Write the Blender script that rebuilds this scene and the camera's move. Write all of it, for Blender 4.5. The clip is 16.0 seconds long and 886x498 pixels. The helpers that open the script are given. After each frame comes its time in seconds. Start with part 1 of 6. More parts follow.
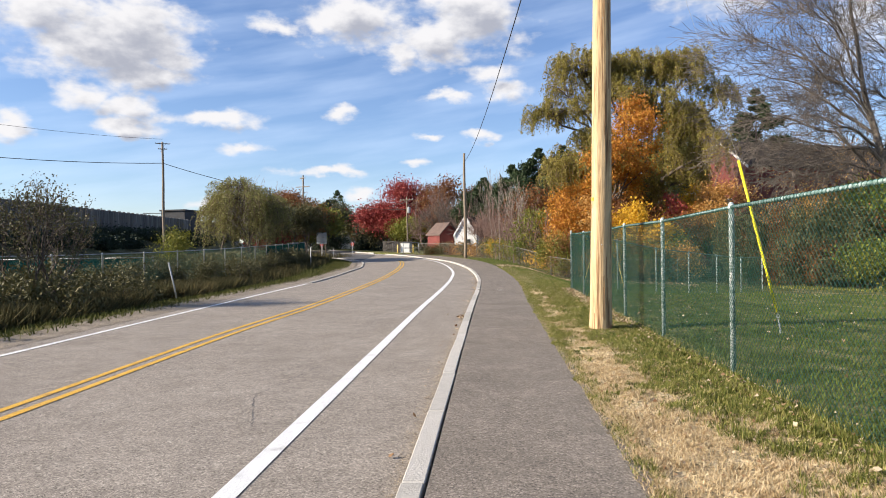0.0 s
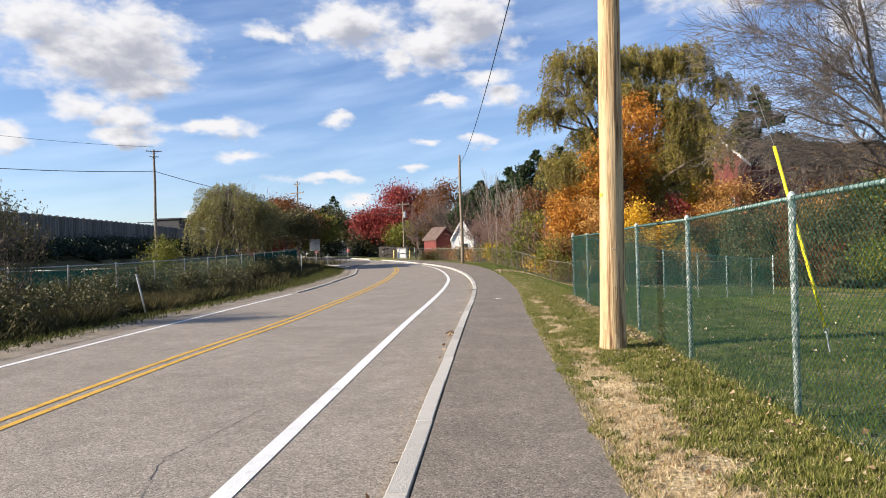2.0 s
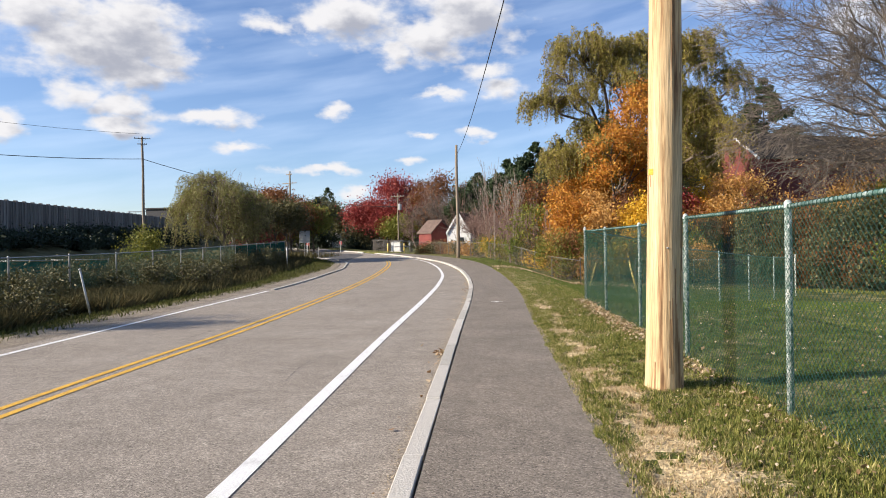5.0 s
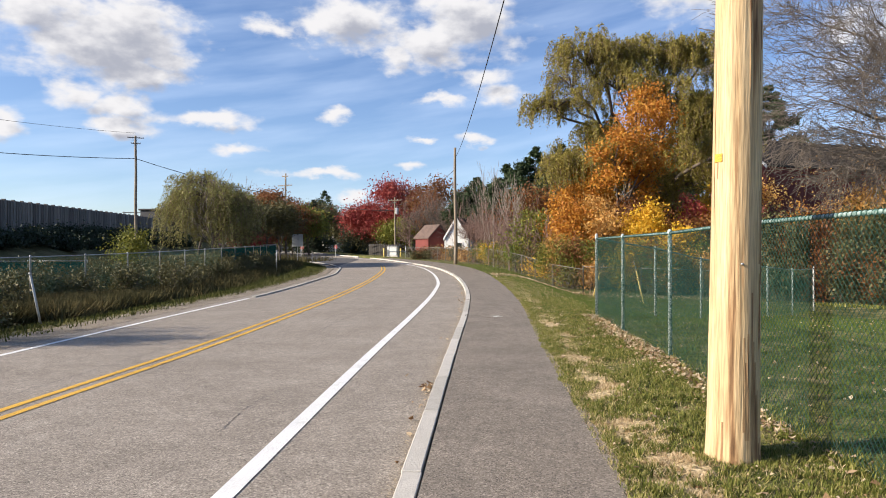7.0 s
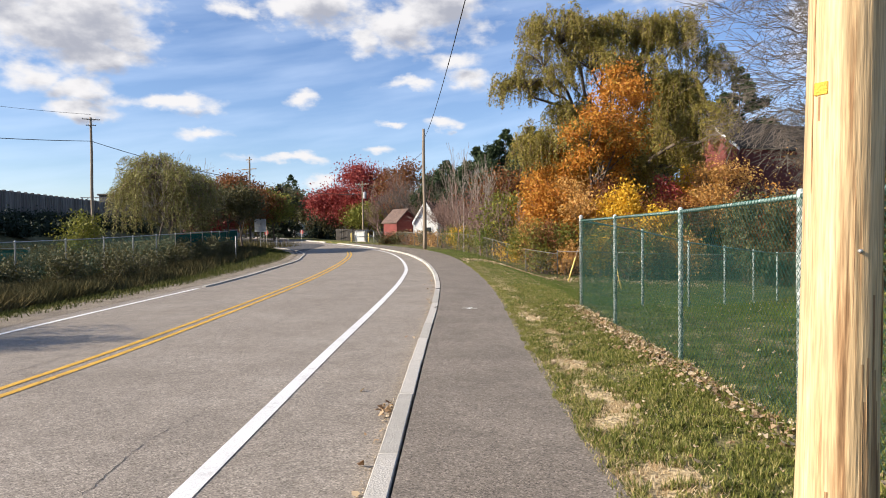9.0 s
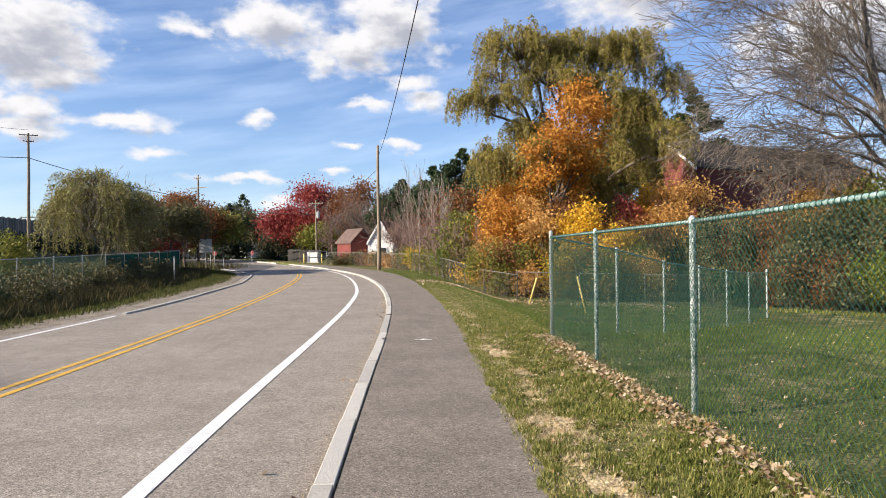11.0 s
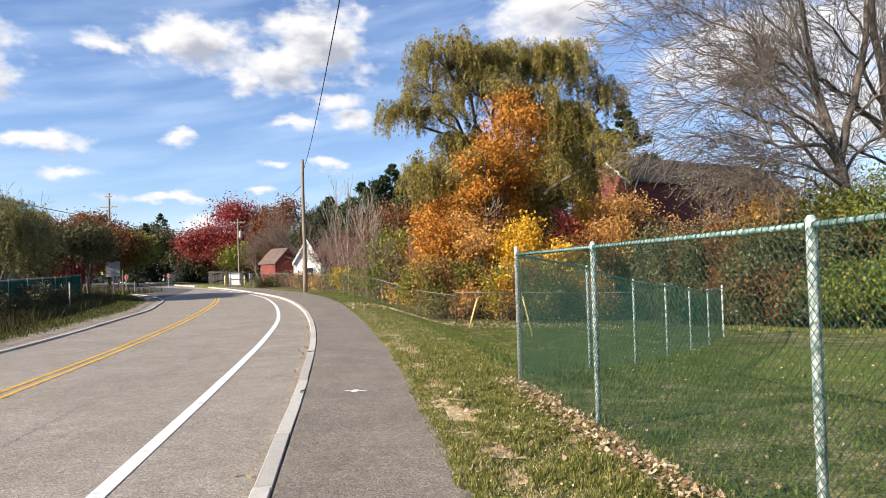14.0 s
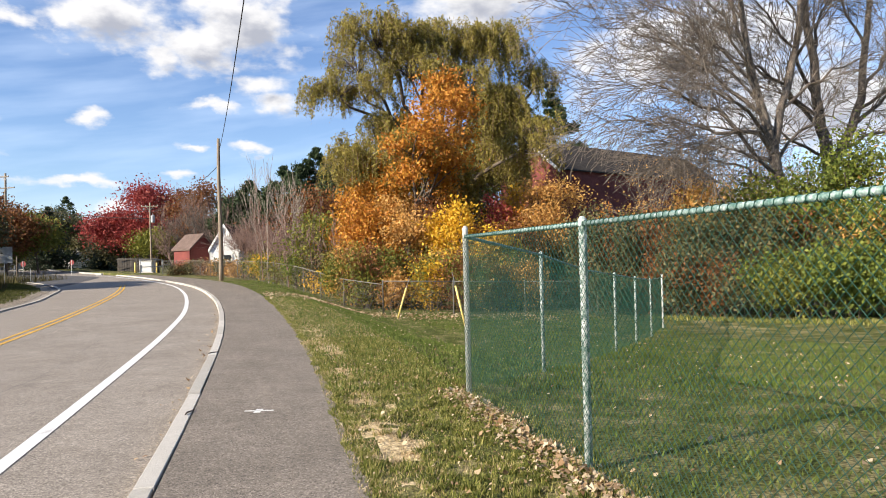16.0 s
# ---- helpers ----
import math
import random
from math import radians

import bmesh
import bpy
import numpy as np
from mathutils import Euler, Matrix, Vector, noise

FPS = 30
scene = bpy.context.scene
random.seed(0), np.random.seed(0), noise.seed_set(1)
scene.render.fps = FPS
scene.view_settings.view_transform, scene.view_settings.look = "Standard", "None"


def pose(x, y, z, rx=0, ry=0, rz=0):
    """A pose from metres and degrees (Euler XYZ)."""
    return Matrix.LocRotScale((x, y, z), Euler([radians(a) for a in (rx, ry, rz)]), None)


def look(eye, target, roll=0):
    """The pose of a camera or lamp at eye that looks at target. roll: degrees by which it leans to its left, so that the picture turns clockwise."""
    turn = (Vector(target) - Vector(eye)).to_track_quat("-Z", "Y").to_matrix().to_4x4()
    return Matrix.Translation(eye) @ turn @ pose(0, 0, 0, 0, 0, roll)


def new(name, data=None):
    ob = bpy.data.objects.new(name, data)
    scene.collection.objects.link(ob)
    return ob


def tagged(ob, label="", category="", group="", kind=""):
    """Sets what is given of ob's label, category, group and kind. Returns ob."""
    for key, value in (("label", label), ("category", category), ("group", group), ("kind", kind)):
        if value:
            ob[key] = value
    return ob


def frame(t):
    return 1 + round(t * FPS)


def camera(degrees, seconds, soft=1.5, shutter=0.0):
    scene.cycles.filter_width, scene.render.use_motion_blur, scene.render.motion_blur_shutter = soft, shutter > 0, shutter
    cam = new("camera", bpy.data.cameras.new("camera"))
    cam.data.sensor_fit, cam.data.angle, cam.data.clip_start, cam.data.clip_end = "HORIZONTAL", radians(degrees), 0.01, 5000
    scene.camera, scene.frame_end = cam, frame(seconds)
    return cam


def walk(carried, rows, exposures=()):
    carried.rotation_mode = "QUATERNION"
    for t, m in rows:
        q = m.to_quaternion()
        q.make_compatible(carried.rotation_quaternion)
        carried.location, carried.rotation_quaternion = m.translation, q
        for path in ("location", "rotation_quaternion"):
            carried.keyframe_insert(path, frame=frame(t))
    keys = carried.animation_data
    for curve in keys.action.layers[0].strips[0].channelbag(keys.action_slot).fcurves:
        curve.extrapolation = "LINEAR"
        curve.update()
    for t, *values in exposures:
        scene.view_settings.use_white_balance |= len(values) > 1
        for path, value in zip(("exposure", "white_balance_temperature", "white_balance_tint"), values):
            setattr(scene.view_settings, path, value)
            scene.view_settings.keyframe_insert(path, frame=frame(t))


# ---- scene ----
cam = camera(64.6, 16.0, soft=0.95)
PATH = [
    (0, (0.473, 0.311, 1.402), (0.164, 2.287, 1.399), -0.8),
    (0.5, (0.5, 0.817, 1.426), (0.364, 2.812, 1.448), -1.4),
    (1, (0.459, 1.265, 1.422), (0.228, 3.251, 1.461), -1.8),
    (1.5, (0.455, 1.737, 1.438), (0.33, 3.733, 1.485), -2.7),
    (2, (0.426, 2.152, 1.438), (0.121, 4.128, 1.448), -1.7),
    (2.5, (0.385, 2.706, 1.448), (0.171, 4.694, 1.429), -2.3),
    (3, (0.327, 3.179, 1.45), (-0.004, 5.151, 1.425), -1.2),
    (3.5, (0.256, 3.737, 1.474), (-0.039, 5.715, 1.421), -2.6),
    (4, (0.22, 4.179, 1.477), (-0.084, 6.155, 1.46), -1.5),
    (6.5, (-0.067, 6.452, 1.49), (-0.354, 8.431, 1.489), -0.7),
    (7, (-0.096, 6.973, 1.517), (-0.385, 8.952, 1.523), -0.2),
    (7.5, (-0.15, 7.41, 1.495), (-0.551, 9.37, 1.458), -0.1),
    (8, (-0.193, 7.871, 1.517), (-0.459, 9.853, 1.457), -1.7),
    (8.5, (-0.228, 8.322, 1.507), (-0.511, 10.301, 1.445), -0.8),
    (9, (-0.295, 8.789, 1.505), (-0.498, 10.778, 1.467), -0.5),
    (11.5, (-0.382, 11.338, 1.471), (-0.457, 13.337, 1.492), -0.5),
    (12, (-0.42, 11.806, 1.505), (-0.473, 13.806, 1.503), -0.3),
    (12.5, (-0.439, 12.268, 1.543), (-0.355, 14.266, 1.537), -2.3),
    (13, (-0.482, 12.736, 1.553), (-0.412, 14.734, 1.618), -1.3),
    (13.5, (-0.553, 13.167, 1.567), (-0.421, 15.159, 1.688), -1.8),
    (14, (-0.565, 13.651, 1.561), (-0.443, 15.646, 1.629), -1.6),
    (14.5, (-0.663, 14.197, 1.553), (-0.545, 16.193, 1.595), -1.1),
    (15, (-0.605, 14.678, 1.568), (-0.416, 16.668, 1.636), -0.5),
    (15.5, (-0.605, 15.127, 1.557), (-0.435, 17.119, 1.626), -0.2),
    (16, (-0.501, 15.658, 1.546), (-0.169, 17.63, 1.574), -1.4),
]
walk(cam, [(t, look(eye, target, roll)) for t, eye, target, roll in PATH], exposures=((0, 0.95, 6640, 11), (4, 0.91, 6640, 11), (9, 0.94, 6680, 11), (12, 1.04, 6680, 11), (16, 1.08, 6700, 10)))

# ---- light ----
SUN_TRAVEL = Vector((0.92, 0.39, 0)).normalized()
SUN_EL = radians(26)
sun_data = bpy.data.lights.new("sun", "SUN")
sun_data.energy, sun_data.angle, sun_data.color = 4.8, radians(0.55), (1.0, 0.90, 0.76)
sun = new("sun", sun_data)
sun.matrix_world = look((0, 0, 40), Vector((0, 0, 40)) + SUN_TRAVEL * math.cos(SUN_EL) - Vector((0, 0, math.sin(SUN_EL))))
SKY_STRENGTH = 0.079
# clouds: azimuth from +y towards +x, elevation, half width, half height (radians)
CLOUDS = [
    (-0.680, 0.294, 0.059, 0.030), (-0.615, 0.263, 0.074, 0.037), (-0.565, 0.285, 0.063, 0.040), (-0.520, 0.251, 0.036, 0.027), (-0.555, 0.227, 0.063, 0.017),
    (-0.625, 0.196, 0.036, 0.021), (-0.583, 0.186, 0.037, 0.018), (-0.583, 0.161, 0.046, 0.011), (-0.711, 0.159, 0.024, 0.020), (-0.471, 0.179, 0.063, 0.011),
    (-0.427, 0.140, 0.039, 0.009), (-0.384, 0.303, 0.029, 0.013), (-0.333, 0.298, 0.019, 0.016), (-0.278, 0.312, 0.068, 0.026), (-0.109, 0.321, 0.064, 0.039),
    (-0.207, 0.271, 0.032, 0.019), (-0.158, 0.289, 0.048, 0.026), (-0.296, 0.188, 0.021, 0.012), (-0.089, 0.243, 0.038, 0.015), (-0.055, 0.219, 0.033, 0.014),
    (-0.147, 0.211, 0.044, 0.008), (-0.171, 0.159, 0.021, 0.006), (-0.096, 0.158, 0.030, 0.007), (-0.317, 0.110, 0.067, 0.007), (-0.193, 0.119, 0.024, 0.007),
    (-0.455, 0.063, 0.052, 0.010), (-0.270, 0.076, 0.029, 0.011), (0.229, 0.348, 0.079, 0.034), (0.519, 0.265, 0.129, 0.048), (0.664, 0.178, 0.129, 0.040),
]


def build_world():
    w = bpy.data.worlds.new("sky")
    scene.world = w
    w.use_nodes = True
    nt = w.node_tree
    nt.nodes.clear()
    N, link = nt.nodes.new, nt.links.new

    def m(op, a, b=None, c=None, clamp=False):
        n = N("ShaderNodeMath")
        n.operation, n.use_clamp = op, clamp
        for i, v in enumerate((a, b, c)):
            if v is None:
                continue
            if isinstance(v, (int, float)):
                n.inputs[i].default_value = v
            else:
                link(v, n.inputs[i])
        return n.outputs[0]

    sky = N("ShaderNodeTexSky")
    sky.sky_type, sky.sun_disc = "NISHITA", False
    sky.sun_elevation = SUN_EL
    sky.sun_rotation = math.atan2(-SUN_TRAVEL.x, -SUN_TRAVEL.y)
    sky.air_density, sky.dust_density, sky.ozone_density = 1.0, 0.1, 3.5
    coord = N("ShaderNodeTexCoord")
    sep = N("ShaderNodeSeparateXYZ")
    link(coord.outputs["Generated"], sep.inputs[0])
    az = m("ARCTAN2", sep.outputs[0], sep.outputs[1])
    el = m("ARCSINE", sep.outputs[2])

    def noise_tex(scale, detail, rough, dz, da=0.0):
        comb = N("ShaderNodeCombineXYZ")
        link(m("ADD", az, da), comb.inputs[0])
        link(m("MULTIPLY", m("ADD", el, dz), 1.7), comb.inputs[1])
        t = N("ShaderNodeTexNoise")
        t.inputs["Scale"].default_value, t.inputs["Detail"].default_value, t.inputs["Roughness"].default_value = scale, detail, rough
        link(comb.outputs[0], t.inputs["Vector"])
        return t.outputs["Fac"]

    def density(dz, da=0.0):
        field = None
        wa = m("ADD", m("ADD", az, da), m("MULTIPLY", m("SUBTRACT", noise_tex(14, 5, 0.55, dz + 3.0, da), 0.5), 0.07))
        we = m("ADD", m("ADD", el, dz), m("MULTIPLY", m("SUBTRACT", noise_tex(16, 5, 0.55, dz + 7.0, da), 0.5), 0.04))
        for a0, e0, ra, re in CLOUDS:
            u = m("MULTIPLY", m("SUBTRACT", wa, a0), 0.74 / ra)
            v = m("MULTIPLY", m("SUBTRACT", we, e0), 0.70 / re)
            d = m("MULTIPLY_ADD", m("SQRT", m("ADD", m("MULTIPLY", u, u), m("MULTIPLY", v, v))), -1.0, min(1.05, 0.72 + 13 * re * ra / 0.06))
            field = d if field is None else m("MAXIMUM", field, d)
        big = m("SUBTRACT", noise_tex(15, 6, 0.5, dz, da), 0.5)
        fine = m("SUBTRACT", noise_tex(50, 3, 0.5, dz, da), 0.5)
        field = m("MAXIMUM", field, -1.2)
        return m("ADD", m("ADD", field, m("MULTIPLY", big, 1.5)), m("MULTIPLY", fine, 0.75))

    here = density(0.0)
    above = density(0.018, -0.016)
    cover = N("ShaderNodeMapRange")
    cover.interpolation_type = "SMOOTHSTEP"
    cover.inputs["From Min"].default_value, cover.inputs["From Max"].default_value = -0.12, 0.62
    link(here, cover.inputs["Value"])
    shade = N("ShaderNodeMapRange")
    shade.interpolation_type = "SMOOTHSTEP"
    shade.inputs["From Min"].default_value, shade.inputs["From Max"].default_value = 0.12, 1.15
    link(above, shade.inputs["Value"])
    tone = N("ShaderNodeMix")
    tone.data_type = "RGBA"
    link(shade.outputs[0], tone.inputs["Factor"])
    tone.inputs["A"].default_value = (6.1, 6.15, 6.35, 1)
    tone.inputs["B"].default_value = (3.0, 3.2, 3.8, 1)
    # thin high veil
    comb = N("ShaderNodeCombineXYZ")
    link(m("MULTIPLY", az, 1.0), comb.inputs[0])
    link(m("MULTIPLY", m("ADD", el, m("MULTIPLY", az, -0.16)), 6.0), comb.inputs[1])
    veil_noise = N("ShaderNodeTexNoise")
    veil_noise.inputs["Scale"].default_value, veil_noise.inputs["Detail"].default_value = 5.0, 5
    link(comb.outputs[0], veil_noise.inputs["Vector"])
    veil = N("ShaderNodeMapRange")
    veil.inputs["From Min"].default_value, veil.inputs["From Max"].default_value = 0.40, 0.80
    veil.inputs["To Max"].default_value = 0.30
    link(veil_noise.outputs["Fac"], veil.inputs["Value"])
    mix1 = N("ShaderNodeMix")
    mix1.data_type = "RGBA"
    link(veil.outputs[0], mix1.inputs["Factor"])
    tint = N("ShaderNodeMix")
    tint.data_type, tint.blend_type = "RGBA", "MULTIPLY"
    tint.inputs["Factor"].default_value = 1
    link(sky.outputs[0], tint.inputs["A"])
    tint.inputs["B"].default_value = (1.0, 1.0, 1.13, 1)
    link(tint.outputs["Result"], mix1.inputs["A"])
    mix1.inputs["B"].default_value = (6.2, 7.4, 9.2, 1)
    mix2 = N("ShaderNodeMix")
    mix2.data_type = "RGBA"
    link(cover.outputs[0], mix2.inputs["Factor"])
    link(mix1.outputs["Result"], mix2.inputs["A"])
    link(tone.outputs["Result"], mix2.inputs["B"])
    bg = N("ShaderNodeBackground")
    bg.inputs["Strength"].default_value = SKY_STRENGTH
    link(mix2.outputs["Result"], bg.inputs["Color"])
    out = N("ShaderNodeOutputWorld")
    link(bg.outputs[0], out.inputs["Surface"])


build_world()


# ---- materials ----
def material(name, stops, scale=3.0, rough=0.8, metal=0.0, bump=0.0, bump_scale=None, fine=None, stretch=(1, 1, 1), detail=8, island=0.0, leafy=0.0, spec=0.3, per_object=0.0, stones=()):
    """Noise-driven colour between stops [(position, rgb)], a finer grain over it, bump, and chance hue by island or object."""
    mt = bpy.data.materials.new(name)
    mt.use_nodes = True
    nt = mt.node_tree
    nt.nodes.clear()
    N, link = nt.nodes.new, nt.links.new
    out, bs = N("ShaderNodeOutputMaterial"), N("ShaderNodeBsdfPrincipled")
    bs.inputs["Roughness"].default_value, bs.inputs["Metallic"].default_value = rough, metal
    bs.inputs["Specular IOR Level"].default_value = spec
    tc, mp = N("ShaderNodeTexCoord"), N("ShaderNodeMapping")
    mp.inputs["Scale"].default_value = stretch
    link(tc.outputs["Object"], mp.inputs["Vector"])
    nz = N("ShaderNodeTexNoise")
    nz.inputs["Scale"].default_value, nz.inputs["Detail"].default_value, nz.inputs["Roughness"].default_value = scale, detail, 0.62
    link(mp.outputs[0], nz.inputs["Vector"])
    fac = nz.outputs["Fac"]
    if island or per_object:
        src = N("ShaderNodeNewGeometry").outputs["Random Per Island"] if island else N("ShaderNodeObjectInfo").outputs["Random"]
        mx = N("ShaderNodeMix")
        mx.inputs["Factor"].default_value = island or per_object
        link(fac, mx.inputs["A"])
        link(src, mx.inputs["B"])
        fac = mx.outputs["Result"]
    ramp = N("ShaderNodeValToRGB")
    ramp.color_ramp.elements.remove(ramp.color_ramp.elements[1])
    for i, (p, c) in enumerate(stops):
        e = ramp.color_ramp.elements[0] if i == 0 else ramp.color_ramp.elements.new(p)
        e.position, e.color = p, (*c, 1)
    link(fac, ramp.inputs[0])
    col = ramp.outputs[0]
    if fine:
        fs, amount = fine
        n2 = N("ShaderNodeTexNoise")
        n2.inputs["Scale"].default_value, n2.inputs["Detail"].default_value = fs, 2
        link(mp.outputs[0], n2.inputs["Vector"])
        mr = N("ShaderNodeMapRange")
        mr.inputs["From Min"].default_value, mr.inputs["From Max"].default_value = 0.36, 0.64
        mr.inputs["To Min"].default_value, mr.inputs["To Max"].default_value = 1 - amount, 1 + amount
        link(n2.outputs["Fac"], mr.inputs["Value"])
        mul = N("ShaderNodeMix")
        mul.data_type, mul.blend_type = "RGBA", "MULTIPLY"
        mul.inputs["Factor"].default_value = 1
        link(col, mul.inputs["A"])
        link(mr.outputs[0], mul.inputs["B"])
        col = mul.outputs["Result"]
    for cells, amount in stones:
        vo, sp, mr = N("ShaderNodeTexVoronoi"), N("ShaderNodeSeparateXYZ"), N("ShaderNodeValToRGB")
        vo.inputs["Scale"].default_value = cells
        link(mp.outputs[0], vo.inputs["Vector"])
        link(vo.outputs["Color"], sp.inputs[0])
        for k, (p, g) in enumerate(((0.0, 1 - amount), (0.22, 1 - amount * 0.3), (0.75, 1 + amount * 0.12), (1.0, 1 + amount * 1.1))):
            e = mr.color_ramp.elements[k] if k in (0, 1) else mr.color_ramp.elements.new(p)
            e.position, e.color = p, (g * 0.5, g * 0.5, g * 0.5, 1)
        link(sp.outputs[0], mr.inputs[0])
        dbl, sc = N("ShaderNodeMix"), N("ShaderNodeVectorMath")
        dbl.data_type, dbl.blend_type = "RGBA", "MULTIPLY"
        dbl.inputs["Factor"].default_value = 1
        sc.operation = "SCALE"
        sc.inputs["Scale"].default_value = 2.0
        link(col, dbl.inputs["A"])
        link(mr.outputs[0], sc.inputs[0])
        link(sc.outputs[0], dbl.inputs["B"])
        col = dbl.outputs["Result"]
    link(col, bs.inputs["Base Color"])
    if bump:
        nb = N("ShaderNodeTexNoise")
        nb.inputs["Scale"].default_value, nb.inputs["Detail"].default_value = bump_scale or scale * 4, 5
        link(mp.outputs[0], nb.inputs["Vector"])
        bp = N("ShaderNodeBump")
        bp.inputs["Strength"].default_value, bp.inputs["Distance"].default_value = bump, 0.02
        link(nb.outputs["Fac"], bp.inputs["Height"])
        link(bp.outputs[0], bs.inputs["Normal"])
    if leafy:
        tr, ms = N("ShaderNodeBsdfTranslucent"), N("ShaderNodeMixShader")
        link(col, tr.inputs["Color"])
        ms.inputs[0].default_value = leafy
        link(bs.outputs[0], ms.inputs[1])
        link(tr.outputs[0], ms.inputs[2])
        link(ms.outputs[0], out.inputs["Surface"])
    else:
        link(bs.outputs[0], out.inputs["Surface"])
    return mt


def leaf_mat(name, a, b, c, leafy=0.3):
    return material(name, [(0.0, a), (0.5, b), (1.0, c)], scale=0.8, island=0.5, rough=0.6, leafy=leafy, detail=5)


ASPHALT = material("asphalt_road", [(0.25, (0.232, 0.202, 0.168)), (0.5, (0.276, 0.241, 0.202)), (0.75, (0.32, 0.282, 0.238))], scale=0.5, rough=0.9, bump=0.3, bump_scale=150, fine=(3.5, 0.07), spec=0.2, stones=((105, 0.6), (40, 0.18)))
ASPHALT_DARK = material("asphalt_new", [(0.3, (0.075, 0.073, 0.073)), (0.7, (0.11, 0.108, 0.106))], scale=0.6, rough=0.9, bump=0.5, bump_scale=90, fine=(120, 0.5), spec=0.2)
PATH_MAT = material("asphalt_path", [(0.25, (0.168, 0.144, 0.118)), (0.5, (0.206, 0.177, 0.146)), (0.8, (0.255, 0.218, 0.181))], scale=1.1, rough=0.92, bump=0.3, bump_scale=170, fine=(5, 0.06), spec=0.2, stones=((110, 0.65), (45, 0.2)))
GRANITE = material("granite", [(0.3, (0.37, 0.35, 0.31)), (0.55, (0.46, 0.435, 0.39)), (0.8, (0.54, 0.51, 0.46))], scale=5, rough=0.9, bump=0.4, bump_scale=60, fine=(160, 0.2), per_object=0.35, spec=0.15)
PAINT_WHITE = material("road_paint_white", [(0.25, (0.45, 0.44, 0.42)), (0.42, (0.72, 0.72, 0.70)), (0.8, (0.8, 0.8, 0.78))], scale=4, rough=0.7, bump=0.5, bump_scale=110, fine=(120, 0.18))
PAINT_YELLOW = material("road_paint_yellow", [(0.28, (0.36, 0.22, 0.07)), (0.45, (0.62, 0.36, 0.05)), (0.8, (0.7, 0.42, 0.06))], scale=5, rough=0.7, bump=0.5, bump_scale=110, fine=(120, 0.25))
LAWN = material("lawn_soil", [(0.25, (0.045, 0.055, 0.014)), (0.45, (0.08, 0.092, 0.024)), (0.56, (0.16, 0.145, 0.06)), (0.70, (0.32, 0.26, 0.14))], scale=1.4, rough=0.95, bump=1.0, bump_scale=45, fine=(30, 0.55), spec=0.1)
STRAW = material("dry_turf", [(0.25, (0.22, 0.16, 0.085)), (0.45, (0.46, 0.36, 0.21)), (0.75, (0.64, 0.53, 0.35))], scale=7, rough=0.95, bump=1.0, bump_scale=50, fine=(32, 0.5), spec=0.1)
ROUGH_GROUND = material("rough_verge", [(0.25, (0.05, 0.055, 0.02)), (0.5, (0.11, 0.10, 0.045)), (0.75, (0.20, 0.165, 0.09))], scale=0.5, rough=0.95, bump=1.0, bump_scale=20, fine=(30, 0.5), spec=0.1)
GRAVEL = material("gravel_shoulder", [(0.3, (0.19, 0.16, 0.12)), (0.7, (0.33, 0.28, 0.22))], scale=1.5, rough=0.95, bump=1.0, bump_scale=60, fine=(70, 0.45), spec=0.1)
GRASS = material("grass_blades", [(0.28, (0.055, 0.07, 0.014)), (0.48, (0.155, 0.175, 0.036)), (0.62, (0.30, 0.28, 0.08)), (0.80, (0.54, 0.46, 0.22))], scale=5.0, island=0.4, rough=0.7, leafy=0.25, spec=0.15)
LAWN_GRASS = material("lawn_blades", [(0.25, (0.05, 0.082, 0.016)), (0.5, (0.105, 0.145, 0.03)), (0.68, (0.17, 0.185, 0.05)), (0.88, (0.30, 0.27, 0.11))], scale=1.0, island=0.3, rough=0.7, leafy=0.25, spec=0.15)
DRY_GRASS = material("dry_grass_blades", [(0.2, (0.30, 0.20, 0.10)), (0.55, (0.58, 0.45, 0.26)), (0.9, (0.74, 0.62, 0.42))], scale=4.0, island=0.6, rough=0.8, leafy=0.2, spec=0.1)
# darker copy of the grass: the far verge's shade is put into its colour
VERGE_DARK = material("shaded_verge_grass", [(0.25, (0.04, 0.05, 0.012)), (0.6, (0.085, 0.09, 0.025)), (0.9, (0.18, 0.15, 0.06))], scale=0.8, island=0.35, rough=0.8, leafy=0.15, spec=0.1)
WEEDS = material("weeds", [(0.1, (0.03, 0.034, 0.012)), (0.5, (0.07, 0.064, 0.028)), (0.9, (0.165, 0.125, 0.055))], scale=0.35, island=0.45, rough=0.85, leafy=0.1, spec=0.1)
GRIT = material("grit", [(0.1, (0.17, 0.13, 0.085)), (0.5, (0.30, 0.24, 0.16)), (0.9, (0.42, 0.35, 0.25))], scale=2, island=0.8, rough=0.9)
FALLEN = material("fallen_leaves", [(0.1, (0.24, 0.13, 0.06)), (0.5, (0.45, 0.32, 0.19)), (0.9, (0.60, 0.49, 0.34))], scale=2, island=0.85, rough=0.75, leafy=0.15)
GREEN_VINYL = material("green_vinyl", [(0.3, (0.010, 0.055, 0.038)), (0.7, (0.020, 0.085, 0.060))], scale=4, rough=0.45, fine=(60, 0.15))
GREEN_PIPE = material("weathered_green_pipe", [(0.36, (0.10, 0.18, 0.155)), (0.47, (0.30, 0.37, 0.345)), (0.56, (0.54, 0.58, 0.56)), (0.66, (0.76, 0.78, 0.76))], scale=30, rough=0.45, metal=0.1, fine=(80, 0.2), stretch=(1, 1, 0.5), detail=3)
